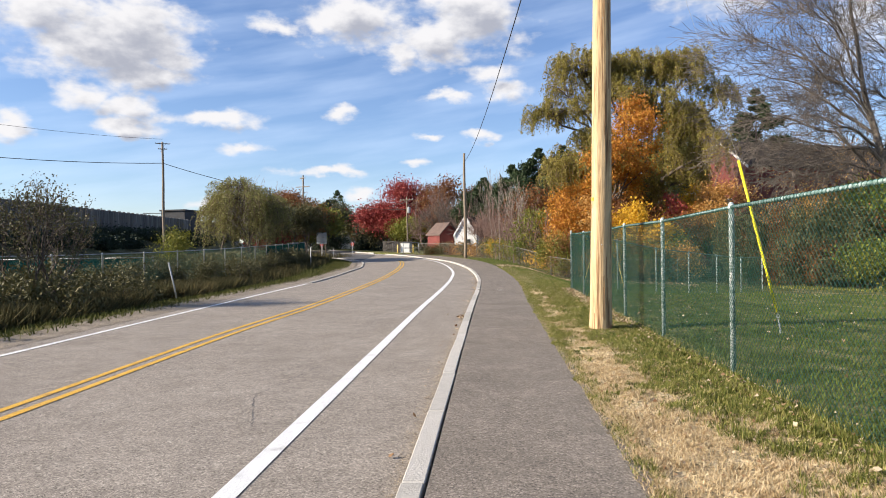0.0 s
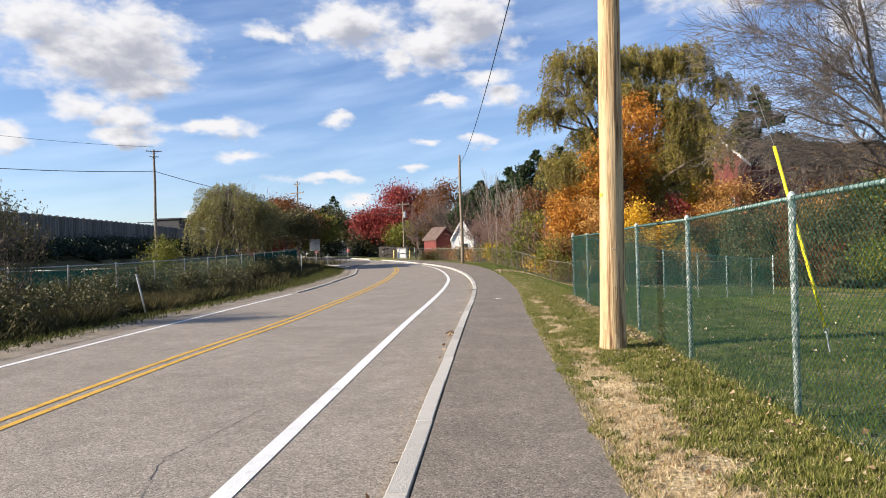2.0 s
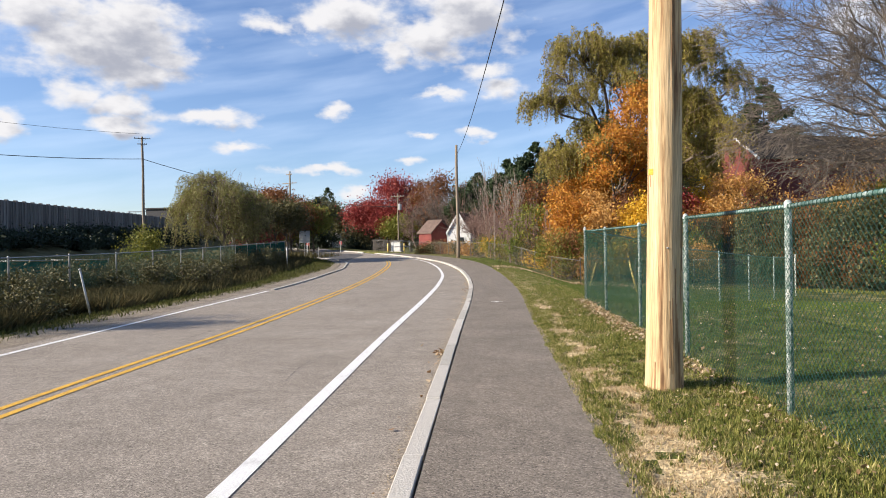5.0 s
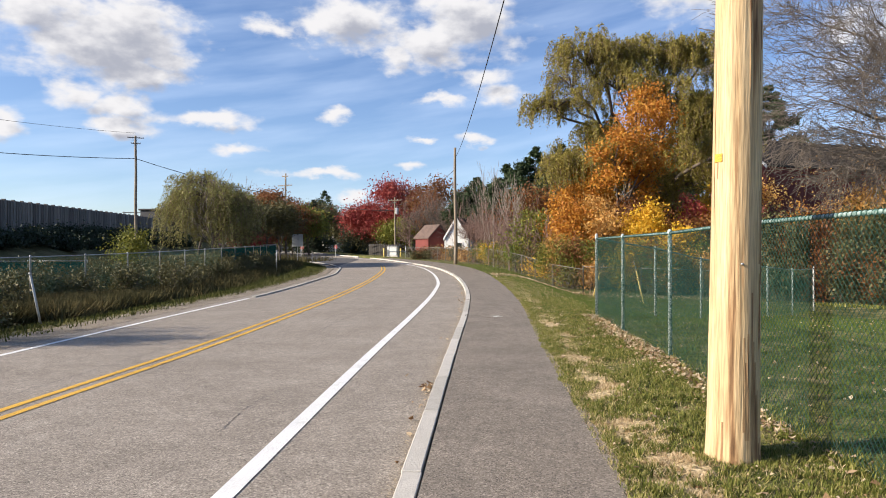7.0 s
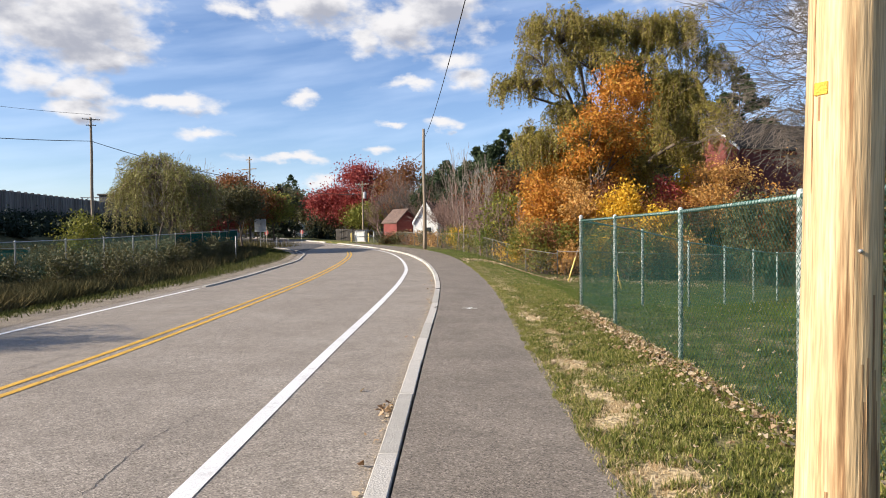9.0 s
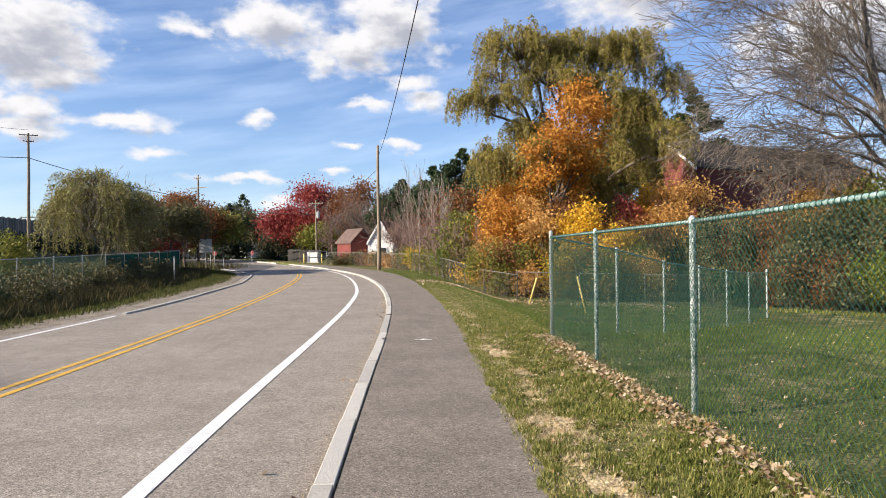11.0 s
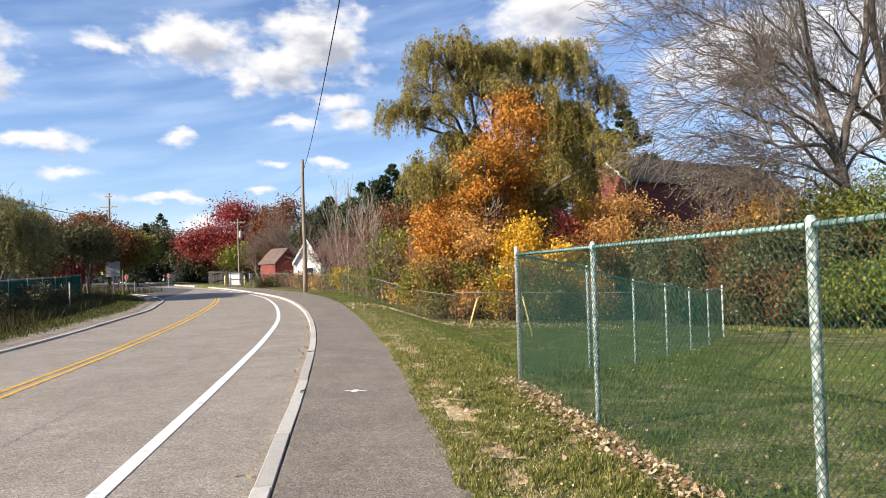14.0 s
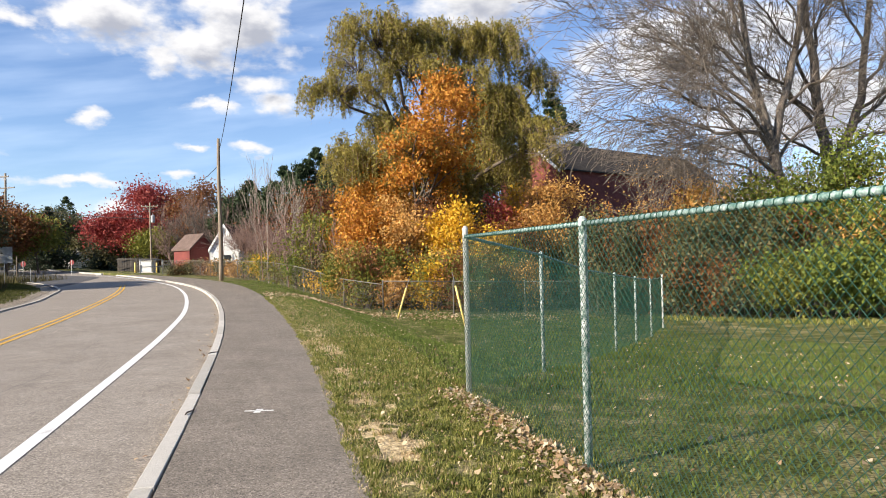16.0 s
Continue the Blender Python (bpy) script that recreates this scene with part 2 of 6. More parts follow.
GREEN_SCREEN = material("green_privacy_screen", [(0.3, (0.008, 0.07, 0.056)), (0.7, (0.018, 0.105, 0.085))], scale=3, rough=0.85, bump=0.4, bump_scale=12, spec=0.05, leafy=0.2)
RAIL_PIPE = material("weathered_green_rail", [(0.36, (0.06, 0.13, 0.11)), (0.50, (0.17, 0.25, 0.23)), (0.62, (0.30, 0.37, 0.35)), (0.72, (0.55, 0.59, 0.57))], scale=26, rough=0.5, metal=0.1, fine=(80, 0.2), detail=3)
# darker wood for brown stains and for the shade painted on the pole's side
STAIN_SHADE_WOOD = material("stain_shade_pole_wood", [(0.30, (0.05, 0.026, 0.014)), (0.44, (0.22, 0.12, 0.06)), (0.60, (0.42, 0.28, 0.145))], scale=3.0, rough=0.85, bump=0.5, bump_scale=9, fine=(22, 0.25), stretch=(4.5, 4.5, 0.25))
GALV = material("galvanised_steel", [(0.3, (0.30, 0.31, 0.31)), (0.7, (0.46, 0.47, 0.47))], scale=6, rough=0.5, metal=0.6, fine=(50, 0.2))
BRIGHT_STEEL = material("bright_zinc", [(0.3, (0.64, 0.64, 0.61)), (0.7, (0.80, 0.80, 0.77))], scale=8, rough=0.55, metal=0.0, fine=(40, 0.12))
GALV_WIRE = material("galvanised_wire", [(0.3, (0.15, 0.14, 0.12)), (0.7, (0.25, 0.235, 0.21))], scale=6, rough=0.7, metal=0.2)
NEW_WOOD = material("new_pole_wood", [(0.31, (0.10, 0.05, 0.024)), (0.39, (0.30, 0.175, 0.085)), (0.46, (0.48, 0.335, 0.18)), (0.66, (0.60, 0.45, 0.265))], scale=2.6, rough=0.75, bump=0.5, bump_scale=9, fine=(22, 0.2), stretch=(4.5, 4.5, 0.2))
OLD_WOOD = material("old_pole_wood", [(0.3, (0.16, 0.125, 0.09)), (0.7, (0.30, 0.245, 0.185))], scale=4, rough=0.85, bump=0.5, fine=(25, 0.3), stretch=(3, 3, 0.3))
BLACK = material("black_cable", [(0.3, (0.012, 0.012, 0.013)), (0.7, (0.03, 0.03, 0.03))], scale=8, rough=0.6)
YELLOW_PLASTIC = material("yellow_plastic", [(0.3, (0.72, 0.60, 0.015)), (0.7, (0.85, 0.74, 0.03))], scale=6, rough=0.45)
YELLOW_FADED = material("faded_yellow_plastic", [(0.3, (0.66, 0.48, 0.12)), (0.7, (0.80, 0.64, 0.24))], scale=6, rough=0.55)
BARK = material("bark", [(0.3, (0.065, 0.05, 0.038)), (0.7, (0.16, 0.13, 0.105))], scale=6, rough=0.9, bump=0.8, bump_scale=14, fine=(30, 0.4), stretch=(1, 1, 0.35))
BARK_GREY = material("grey_bark", [(0.3, (0.085, 0.070, 0.058)), (0.7, (0.21, 0.175, 0.145))], scale=5, rough=0.9, bump=0.6, bump_scale=14, fine=(30, 0.35), stretch=(1, 1, 0.35))
BARK_PALE = material("pale_sapling_bark", [(0.3, (0.18, 0.145, 0.12)), (0.7, (0.36, 0.31, 0.27))], scale=3, rough=0.85, island=0.5)
TWIG_RED = material("reddish_twigs", [(0.2, (0.14, 0.085, 0.07)), (0.8, (0.28, 0.19, 0.16))], scale=1, rough=0.85, island=0.6)
WILLOW_LEAF = leaf_mat("willow_leaves", (0.07, 0.068, 0.016), (0.25, 0.215, 0.048), (0.56, 0.44, 0.12), leafy=0.3)
WILLOW_GREEN = leaf_mat("young_willow_leaves", (0.09, 0.095, 0.03), (0.24, 0.23, 0.075), (0.44, 0.40, 0.17), leafy=0.3)
ORANGE_LEAF = leaf_mat("orange_leaves", (0.20, 0.065, 0.016), (0.50, 0.20, 0.028), (0.66, 0.42, 0.07))
GOLD_LEAF = leaf_mat("golden_leaves", (0.48, 0.24, 0.02), (0.66, 0.40, 0.03), (0.72, 0.52, 0.08))
PEACH_LEAF = leaf_mat("peach_leaves", (0.28, 0.13, 0.035), (0.52, 0.28, 0.075), (0.66, 0.45, 0.18))
RED_LEAF = leaf_mat("red_leaves", (0.19, 0.025, 0.026), (0.33, 0.055, 0.05), (0.45, 0.14, 0.10))
RUST_LEAF = leaf_mat("rust_leaves", (0.11, 0.04, 0.018), (0.21, 0.085, 0.03), (0.32, 0.16, 0.06))
SHRUB_LEAF = leaf_mat("shrub_leaves", (0.07, 0.095, 0.018), (0.18, 0.19, 0.035), (0.38, 0.33, 0.06))
VINE_LEAF = leaf_mat("vine_leaves", (0.045, 0.07, 0.016), (0.135, 0.175, 0.03), (0.38, 0.39, 0.07), leafy=0.35)
DULL_LEAF = leaf_mat("dull_olive_leaves", (0.045, 0.05, 0.018), (0.095, 0.09, 0.035), (0.18, 0.145, 0.06), leafy=0.15)
PINE_NEEDLE = leaf_mat("pine_needles", (0.018, 0.035, 0.014), (0.04, 0.065, 0.024), (0.075, 0.10, 0.04), leafy=0.12)
SPRUCE = leaf_mat("spruce_needles", (0.010, 0.020, 0.010), (0.022, 0.036, 0.018), (0.04, 0.055, 0.028), leafy=0.1)
CONCRETE_WALL = material("weathered_barrier", [(0.3, (0.11, 0.103, 0.093)), (0.7, (0.205, 0.192, 0.175))], scale=0.8, rough=0.9, bump=0.4, fine=(3.0, 0.3), stretch=(1, 1, 0.3), per_object=0.4)
DARK_PANEL = material("dark_panel", [(0.3, (0.035, 0.037, 0.04)), (0.7, (0.06, 0.06, 0.065))], scale=1, rough=0.7)
RED_PAINT = material("red_clapboard", [(0.3, (0.15, 0.036, 0.032)), (0.7, (0.22, 0.06, 0.05))], scale=1.4, rough=0.75, fine=(14, 0.15))
RED_BROWN = material("dark_red_clapboard", [(0.3, (0.11, 0.028, 0.025)), (0.7, (0.17, 0.048, 0.04))], scale=1.4, rough=0.8, fine=(14, 0.15))
WHITE_PAINT = material("white_clapboard", [(0.3, (0.70, 0.70, 0.68)), (0.7, (0.82, 0.82, 0.80))], scale=1.2, rough=0.7, fine=(12, 0.06))
SHINGLE = material("dark_shingles", [(0.3, (0.032, 0.028, 0.025)), (0.7, (0.065, 0.058, 0.052))], scale=2.5, rough=0.95, bump=0.5, fine=(12, 0.3), spec=0.1)
SHINGLE_BROWN = material("brown_shingles", [(0.3, (0.10, 0.068, 0.055)), (0.7, (0.17, 0.12, 0.10))], scale=2.5, rough=0.9, bump=0.5, fine=(12, 0.3))
GLASS = material("window_glass", [(0.3, (0.02, 0.024, 0.028)), (0.7, (0.04, 0.045, 0.05))], scale=1, rough=0.08, spec=0.6)
SIGN_ALU = material("sign_aluminium", [(0.3, (0.42, 0.43, 0.44)), (0.7, (0.55, 0.56, 0.57))], scale=3, rough=0.45, metal=0.4)
SIGN_RED = material("sign_red", [(0.3, (0.16, 0.02, 0.02)), (0.7, (0.22, 0.03, 0.03))], scale=3, rough=0.5)
CABINET_MAT = material("cabinet_paint", [(0.3, (0.55, 0.56, 0.54)), (0.7, (0.68, 0.68, 0.66))], scale=2, rough=0.55, fine=(9, 0.1))
GREY_BOARD = material("weathered_boards", [(0.3, (0.06, 0.053, 0.046)), (0.7, (0.13, 0.115, 0.10))], scale=3, rough=0.9, stretch=(2, 2, 0.4), per_object=0.5)
CERAMIC = material("grey_ceramic", [(0.3, (0.3, 0.3, 0.31)), (0.7, (0.45, 0.45, 0.46))], scale=4, rough=0.3)


# ---- mesh helpers ----
def mesh_of(name, verts, faces, mats=(), smooth=False, index=None):
    me = bpy.data.meshes.new(name)
    verts = np.asarray(verts, dtype=np.float64).reshape(-1, 3)
    if isinstance(faces, np.ndarray):
        k = faces.shape[1]
        me.vertices.add(len(verts))
        me.vertices.foreach_set("co", verts.ravel())
        me.loops.add(faces.size)
        me.loops.foreach_set("vertex_index", faces.ravel().astype(np.int32))
        me.polygons.add(len(faces))
        me.polygons.foreach_set("loop_start", np.arange(0, faces.size, k, dtype=np.int32))
        me.update(calc_edges=True)
    else:
        me.from_pydata(verts.tolist(), [], faces)
    for mt in (mats if isinstance(mats, (list, tuple)) else [mats]):
        me.materials.append(mt)
    if index is not None:
        me.polygons.foreach_set("material_index", np.asarray(index, dtype=np.int32))
    if smooth:
        me.polygons.foreach_set("use_smooth", np.ones(len(me.polygons), dtype=bool))
    me.update()
    return me


def part(name, me, parent, label="", at=None):
    ob = new(name, me)
    ob.parent = parent
    if at is not None:
        ob.matrix_basis = at
    if label:
        tagged(ob, label)
    return ob


def thing(name, label, category, at=None, group="", kind="", me=None):
    ob = new(name, me)
    if at is not None:
        ob.matrix_basis = at
    return tagged(ob, label, category, group, kind)


def joined(pieces):
    """Joins (verts, faces) lists into one; faces are lists of tuples."""
    vs, fs = [], []
    for v, f in pieces:
        o = len(vs)
        vs.extend([tuple(p) for p in v])
        fs.extend([tuple(i + o for i in q) for q in f])
    return vs, fs


def box(x0, x1, y0, y1, z0, z1, bev=0.0):
    """A box with its edges chamfered by bev."""
    if not bev:
        v = [(x, y, z) for z in (z0, z1) for y in (y0, y1) for x in (x0, x1)]
        return v, [(0, 2, 3, 1), (4, 5, 7, 6), (0, 1, 5, 4), (2, 6, 7, 3), (0, 4, 6, 2), (1, 3, 7, 5)]
    bm = bmesh.new()
    bmesh.ops.create_cube(bm, size=1)
    for w in bm.verts:
        w.co = ((x0 + x1) / 2 + w.co.x * (x1 - x0), (y0 + y1) / 2 + w.co.y * (y1 - y0), (z0 + z1) / 2 + w.co.z * (z1 - z0))
    bmesh.ops.bevel(bm, geom=bm.edges[:], offset=bev, segments=1, affect="EDGES")
    bm.verts.index_update()
    v = [tuple(w.co) for w in bm.verts]
    f = [tuple(w.index for w in q.verts) for q in bm.faces]
    bm.free()
    return v, f


def tube(points, radii, sides=8, cap=True):
    """A tapered tube along points."""
    pts = [Vector(p) for p in points]
    v, f = [], []
    up = Vector((0.31, 0.17, 0.94)).normalized()
    for i, p in enumerate(pts):
        d = (pts[min(i + 1, len(pts) - 1)] - pts[max(i - 1, 0)]).normalized()
        a = d.cross(up)
        if a.length < 0.05:
            a = d.cross(Vector((1, 0, 0)))
        a.normalize()
        b = d.cross(a)
        for k in range(sides):
            w = 2 * math.pi * k / sides
            v.append(tuple(p + (a * math.cos(w) + b * math.sin(w)) * radii[i]))
    for i in range(len(pts) - 1):
        for k in range(sides):
            n = (k + 1) % sides
            f.append((i * sides + k, i * sides + n, (i + 1) * sides + n, (i + 1) * sides + k))
    if cap:
        f.append(tuple(range(sides - 1, -1, -1)))
        f.append(tuple((len(pts) - 1) * sides + k for k in range(sides)))
    return v, f


def pipe(p, q, r, sides=10, r2=None):
    return tube([p, q], [r, r if r2 is None else r2], sides)


def segments_mesh(name, segs, mat, sides=5):
    """Many tapered segments (p, q, r0, r1) as one mesh."""
    s = np.array([(*p, *q, a, b) for p, q, a, b in segs])
    p, q, r0, r1 = s[:, 0:3], s[:, 3:6], s[:, 6], s[:, 7]
    d = q - p
    d /= np.maximum(np.linalg.norm(d, axis=1, keepdims=True), 1e-6)
    ref = np.where(np.abs(d[:, 2:3]) > 0.9, np.array([[1.0, 0, 0]]), np.array([[0, 0, 1.0]]))
    a = np.cross(d, ref)
    a /= np.linalg.norm(a, axis=1, keepdims=True)
    b = np.cross(d, a)
    w = np.arange(sides) * 2 * np.pi / sides
    ring = a[:, None] * np.cos(w)[None, :, None] + b[:, None] * np.sin(w)[None, :, None]
    v = np.concatenate([p[:, None] + ring * r0[:, None, None], q[:, None] + ring * r1[:, None, None]], axis=1).reshape(-1, 3)
    base = np.arange(len(s))[:, None] * 2 * sides
    k = np.arange(sides)
    n = (k + 1) % sides
    f = np.stack([base + k, base + n, base + sides + n, base + sides + k], axis=2).reshape(-1, 4)
    return mesh_of(name, v, f, mat, smooth=True)


def leaves_mesh(name, centres, size, mat, rng, aspect=0.55, hang=0.0, sizes=None):
    """Small folded leaves at the centres, each an island of two triangles; hang turns their length downwards."""
    c = np.asarray(centres)
    n = len(c)
    d = rng.normal(size=(n, 3))
    d[:, 2] = d[:, 2] * (1 - hang) - 2.2 * hang
    d /= np.linalg.norm(d, axis=1, keepdims=True)
    s = rng.normal(size=(n, 3))
    s -= d * np.sum(s * d, axis=1, keepdims=True)
    s /= np.maximum(np.linalg.norm(s, axis=1, keepdims=True), 1e-6)
    nrm = np.cross(d, s)
    L = (size * rng.uniform(0.6, 1.35, n) if sizes is None else sizes)[:, None]
    v = np.stack([c - d * L * 0.5, c + s * L * aspect * 0.5 + nrm * L * 0.12, c + d * L * 0.5, c - s * L * aspect * 0.5 + nrm * L * 0.12], axis=1).reshape(-1, 3)
    f = np.arange(4 * n).reshape(n, 4)
    return mesh_of(name, v, f, mat)


def smooth_curve(knots):
    """A smooth x(y) through knots (y, x), straight beyond both ends."""
    ys, xs = np.array([k[0] for k in knots], float), np.array([k[1] for k in knots], float)
    m = np.gradient(xs, ys)

    def at(y):
        y = np.asarray(y, float)
        i = np.clip(np.searchsorted(ys, y) - 1, 0, len(ys) - 2)
        h = ys[i + 1] - ys[i]
        t = np.clip((y - ys[i]) / h, 0, 1)
        r = (2 * t**3 - 3 * t**2 + 1) * xs[i] + (t**3 - 2 * t**2 + t) * h * m[i] + (-2 * t**3 + 3 * t**2) * xs[i + 1] + (t**3 - t**2) * h * m[i + 1]
        return r + np.where(y < ys[0], (y - ys[0]) * m[0], 0) + np.where(y > ys[-1], (y - ys[-1]) * m[-1], 0)

    return at


def sstep(a, b, x):
    t = np.clip((np.asarray(x, float) - a) / (b - a), 0, 1)
    return t * t * (3 - 2 * t)


# ---- plan: the road's lines, as x over y ----
KERB = smooth_curve([(-20, 1.75), (4.2, -0.28), (10.4, -0.83), (17.4, -1.43), (24.6, -2.03), (32, -2.79), (38.3, -3.65), (47.9, -5.36), (59.3, -8.15), (74, -13.4), (84, -17.6), (92, -21.4), (100, -25.8), (133, -42.5), (163, -57.5), (215, -84)])
PATH_EDGE = smooth_curve([(-20, 3.15), (4.4, 1.07), (7, 0.86), (12.6, 0.39), (20.3, -0.21), (25.1, -0.53), (30.2, -0.98), (36, -1.62), (46.6, -3.15), (63.5, -6.9), (80, -13.4), (92, -19.6), (133, -40.7), (215, -82)])
LINE_RIGHT = smooth_curve([(-20, 0.7), (4.4, -1.53), (9.25, -2.0), (17.8, -2.83), (24.6, -3.44), (34.3, -4.44), (40, -5.16), (46.1, -6.2), (54.3, -7.9), (62, -9.9), (74, -14.25), (87.6, -20.5), (100, -26.8)])
LINE_CENTRE = smooth_curve([(-20, -2.1), (6.1, -4.63), (12.4, -5.40), (17.9, -5.86), (25.2, -6.72), (34, -7.9), (46.1, -9.75), (57.8, -12.0), (66.9, -14.25)])
LINE_LEFT = smooth_curve([(-20, -4.5), (9.6, -7.6), (15.8, -8.43), (23.2, -9.42), (33, -10.66), (43.5, -12.3), (50, -13.4), (54.7, -14.6), (61.5, -16.5), (67.4, -18.9), (72, -21.2), (83, -28), (107, -41), (152, -66), (200, -93)])


def grade(y):
    t = np.clip(np.asarray(y, float) - 30, 0, 115)
    return 0.014 * t * t / (t + 14)


def wall_line(y):
    return -69.1 - 0.249 * (np.asarray(y, float) - 80)


def ground_z(x, y):
    x, y = np.asarray(x, float), np.asarray(y, float)
    g = grade(y)
    d = x - PATH_EDGE(y)
    right = g * (1 - sstep(3, 14, d) * 0.8) - 0.014 * np.clip(d - 1.1, 0, 13) - 0.066 * np.clip(y - 21.5, 0, 14) * sstep(0.8, 5, d) * (1 - sstep(48, 66, y) * (1 - sstep(5, 13, d))) + 0.02 * np.sin(x * 1.3) * np.sin(y * 0.9) * sstep(0.6, 3, d)
    right = right + ((vnoise(x, y, 0.42, 5) - 0.5) * 0.05 + (vnoise(x, y, 0.2, 6) - 0.5) * 0.035) * sstep(0.0, 0.2, d) * sstep(2.2, 1.7, d) * sstep(26, 24, y)
    e = LINE_LEFT(y) - 0.40 - x
    left = g - 0.108 + 0.10 * sstep(0.5, 2.2, e) - 0.30 * sstep(0.9, 2.8, e) * (1 - sstep(34, 50, y)) - 0.25 * sstep(6, 14, e) * (1 - sstep(70, 100, y))
    left = left + 2.9 * sstep(15, 1.5, x - wall_line(y)) * sstep(10, 40, y) + 0.04 * np.sin(x * 1.1 + y) * sstep(1, 3, e)
    mid = g - 0.28
    return np.where(d >= 0, right, np.where(e >= 0, left, mid))


def gz(x, y):
    return float(ground_z(x, y))


def vnoise(x, y, size, seed=0):
    """Smooth value noise from 0 to 1 on a grid of that size."""
    u, w = np.asarray(x, float) / size, np.asarray(y, float) / size
    i, j = np.floor(u), np.floor(w)
    a, b = u - i, w - j
    a, b = a * a * (3 - 2 * a), b * b * (3 - 2 * b)

    def h(p, q):
        k = np.sin(p * 127.1 + q * 311.7 + seed * 74.7) * 43758.5453
        return k - np.floor(k)

    return (h(i, j) * (1 - a) + h(i + 1, j) * a) * (1 - b) + (h(i, j + 1) * (1 - a) + h(i + 1, j + 1) * a) * b


def dryness(x, y):
    """Dry patches of the verge, strongest along the path and at its near end."""
    d = x - PATH_EDGE(y)
    s = 0.55 * vnoise(x, y * 0.8, 0.75, 1) + 0.45 * vnoise(x, y, 0.30, 2)
    f = vnoise(x, y, 0.13, 3) - 0.5
    return s * 0.56 + 0.34 * f + 0.30 * np.exp(-((d - 0.28) / 0.30) ** 2) + 0.36 * np.exp(-((y - 9.6) / 2.4) ** 2) * np.exp(-((d - 0.35) / 0.45) ** 2) + 0.44 * np.exp(-((y - 4.6) / 2.6) ** 2) * np.exp(-((d - 0.5) / 0.8) ** 4) + 0.24 * np.exp(-((y - 21.6) / 1.0) ** 2) * np.exp(-((d - 0.35) / 0.35) ** 2) + 0.12 * np.exp(-((y - 17.5) / 1.6) ** 2) * np.exp(-((d - 0.3) / 0.3) ** 2) + 0.16 * np.exp(-((y - 28.0) / 2.0) ** 2) * np.exp(-((d - 0.3) / 0.35) ** 2)


# ---- ground, road, markings ----
def build_ground():
    rows = np.concatenate([np.arange(-120, -20, 20), np.arange(-20, -4, 2), np.arange(-4, 2, 0.5), np.arange(2, 26, 0.1), np.arange(26, 45, 0.5), np.arange(45, 80, 1.5), np.arange(80, 220, 6), np.array([230, 260, 300, 380, 500, 700, 1000, 1500, 2300])])
    lo = np.array([1500, 800, 450, 300, 220, 160, 130, 110, 100, 92, 86, 80, 75, 70, 66, 62, 58, 54, 50, 46, 40, 34, 28, 23, 19, 16, 13, 10, 8, 6.5, 5, 4, 3.2, 2.6, 2, 1.5, 1.0, 0.6, 0.3, 0.0])
    ro = np.concatenate([np.arange(0, 2.3, 0.1), np.array([2.5, 2.8, 3.5, 4.5, 6, 8, 10, 12, 15, 19, 24, 30, 40, 55, 80, 120, 200, 320, 500, 900, 1600])])
    nl, cols = len(lo), len(lo) + 3 + len(ro)
    v, f, idx = [], [], []
    for y in rows:
        yc = min(y, 230)
        le, re = float(LINE_LEFT(yc)) - 0.40, float(PATH_EDGE(yc))
        xs = np.concatenate([le - lo, [le + 0.25, re - 0.45, re - 0.40], re + ro])
        z = ground_z(xs, yc)
        z[nl:nl + 3] = float(grade(y)) - np.array((0.28, 0.28, 0.03))
        v.append(np.stack([xs, np.full(cols, y), z], axis=1))
    v = np.concatenate(v)
    d = v[:, 0] - PATH_EDGE(v[:, 1])
    dry = (3 > d) & (d >= 0) & (32 > v[:, 1]) & (v[:, 1] > -5) & (dryness(v[:, 0], v[:, 1]) > 0.62)
    for i in range(len(rows) - 1):
        for j in range(cols - 1):
            a = i * cols + j
            f.append((a, a + 1, a + cols + 1, a + cols))
            idx.append(2 if nl - 4 <= j < nl else (0 if j < nl else (3 if dry[a] else 1)))
    me = mesh_of("ground", v, f, [ROUGH_GROUND, LAWN, GRAVEL, STRAW], smooth=True, index=idx)
    thing("ground", "grassy ground with dry patches, sloping gently beside the road", "ground", kind="structure", me=me)


def strip(name, left, right, y0, y1, z_off, mats, label, category, step=0.5, cols=2, crown=0.0, skirt=0.0):
    ys = np.arange(y0, y1 + 1e-6, step)
    v, f = [], []
    for y in ys:
        a, b = float(left(y)), float(right(y))
        z = float(grade(y)) + z_off
        line = [(a + (b - a) * k / (cols - 1), y, z + crown * (1 - (2 * k / (cols - 1) - 1) ** 2)) for k in range(cols)]
        if skirt:
            line = [(a, y, z - skirt), *line, (b, y, z - skirt)]
        v += line
    n = cols + (2 if skirt else 0)
    for i in range(len(ys) - 1):
        for k in range(n - 1):
            f.append((i * n + k, i * n + k + 1, (i + 1) * n + k + 1, (i + 1) * n + k))
    return thing(name, label, category, kind="structure", me=mesh_of(name, v, f, mats, smooth=not skirt))


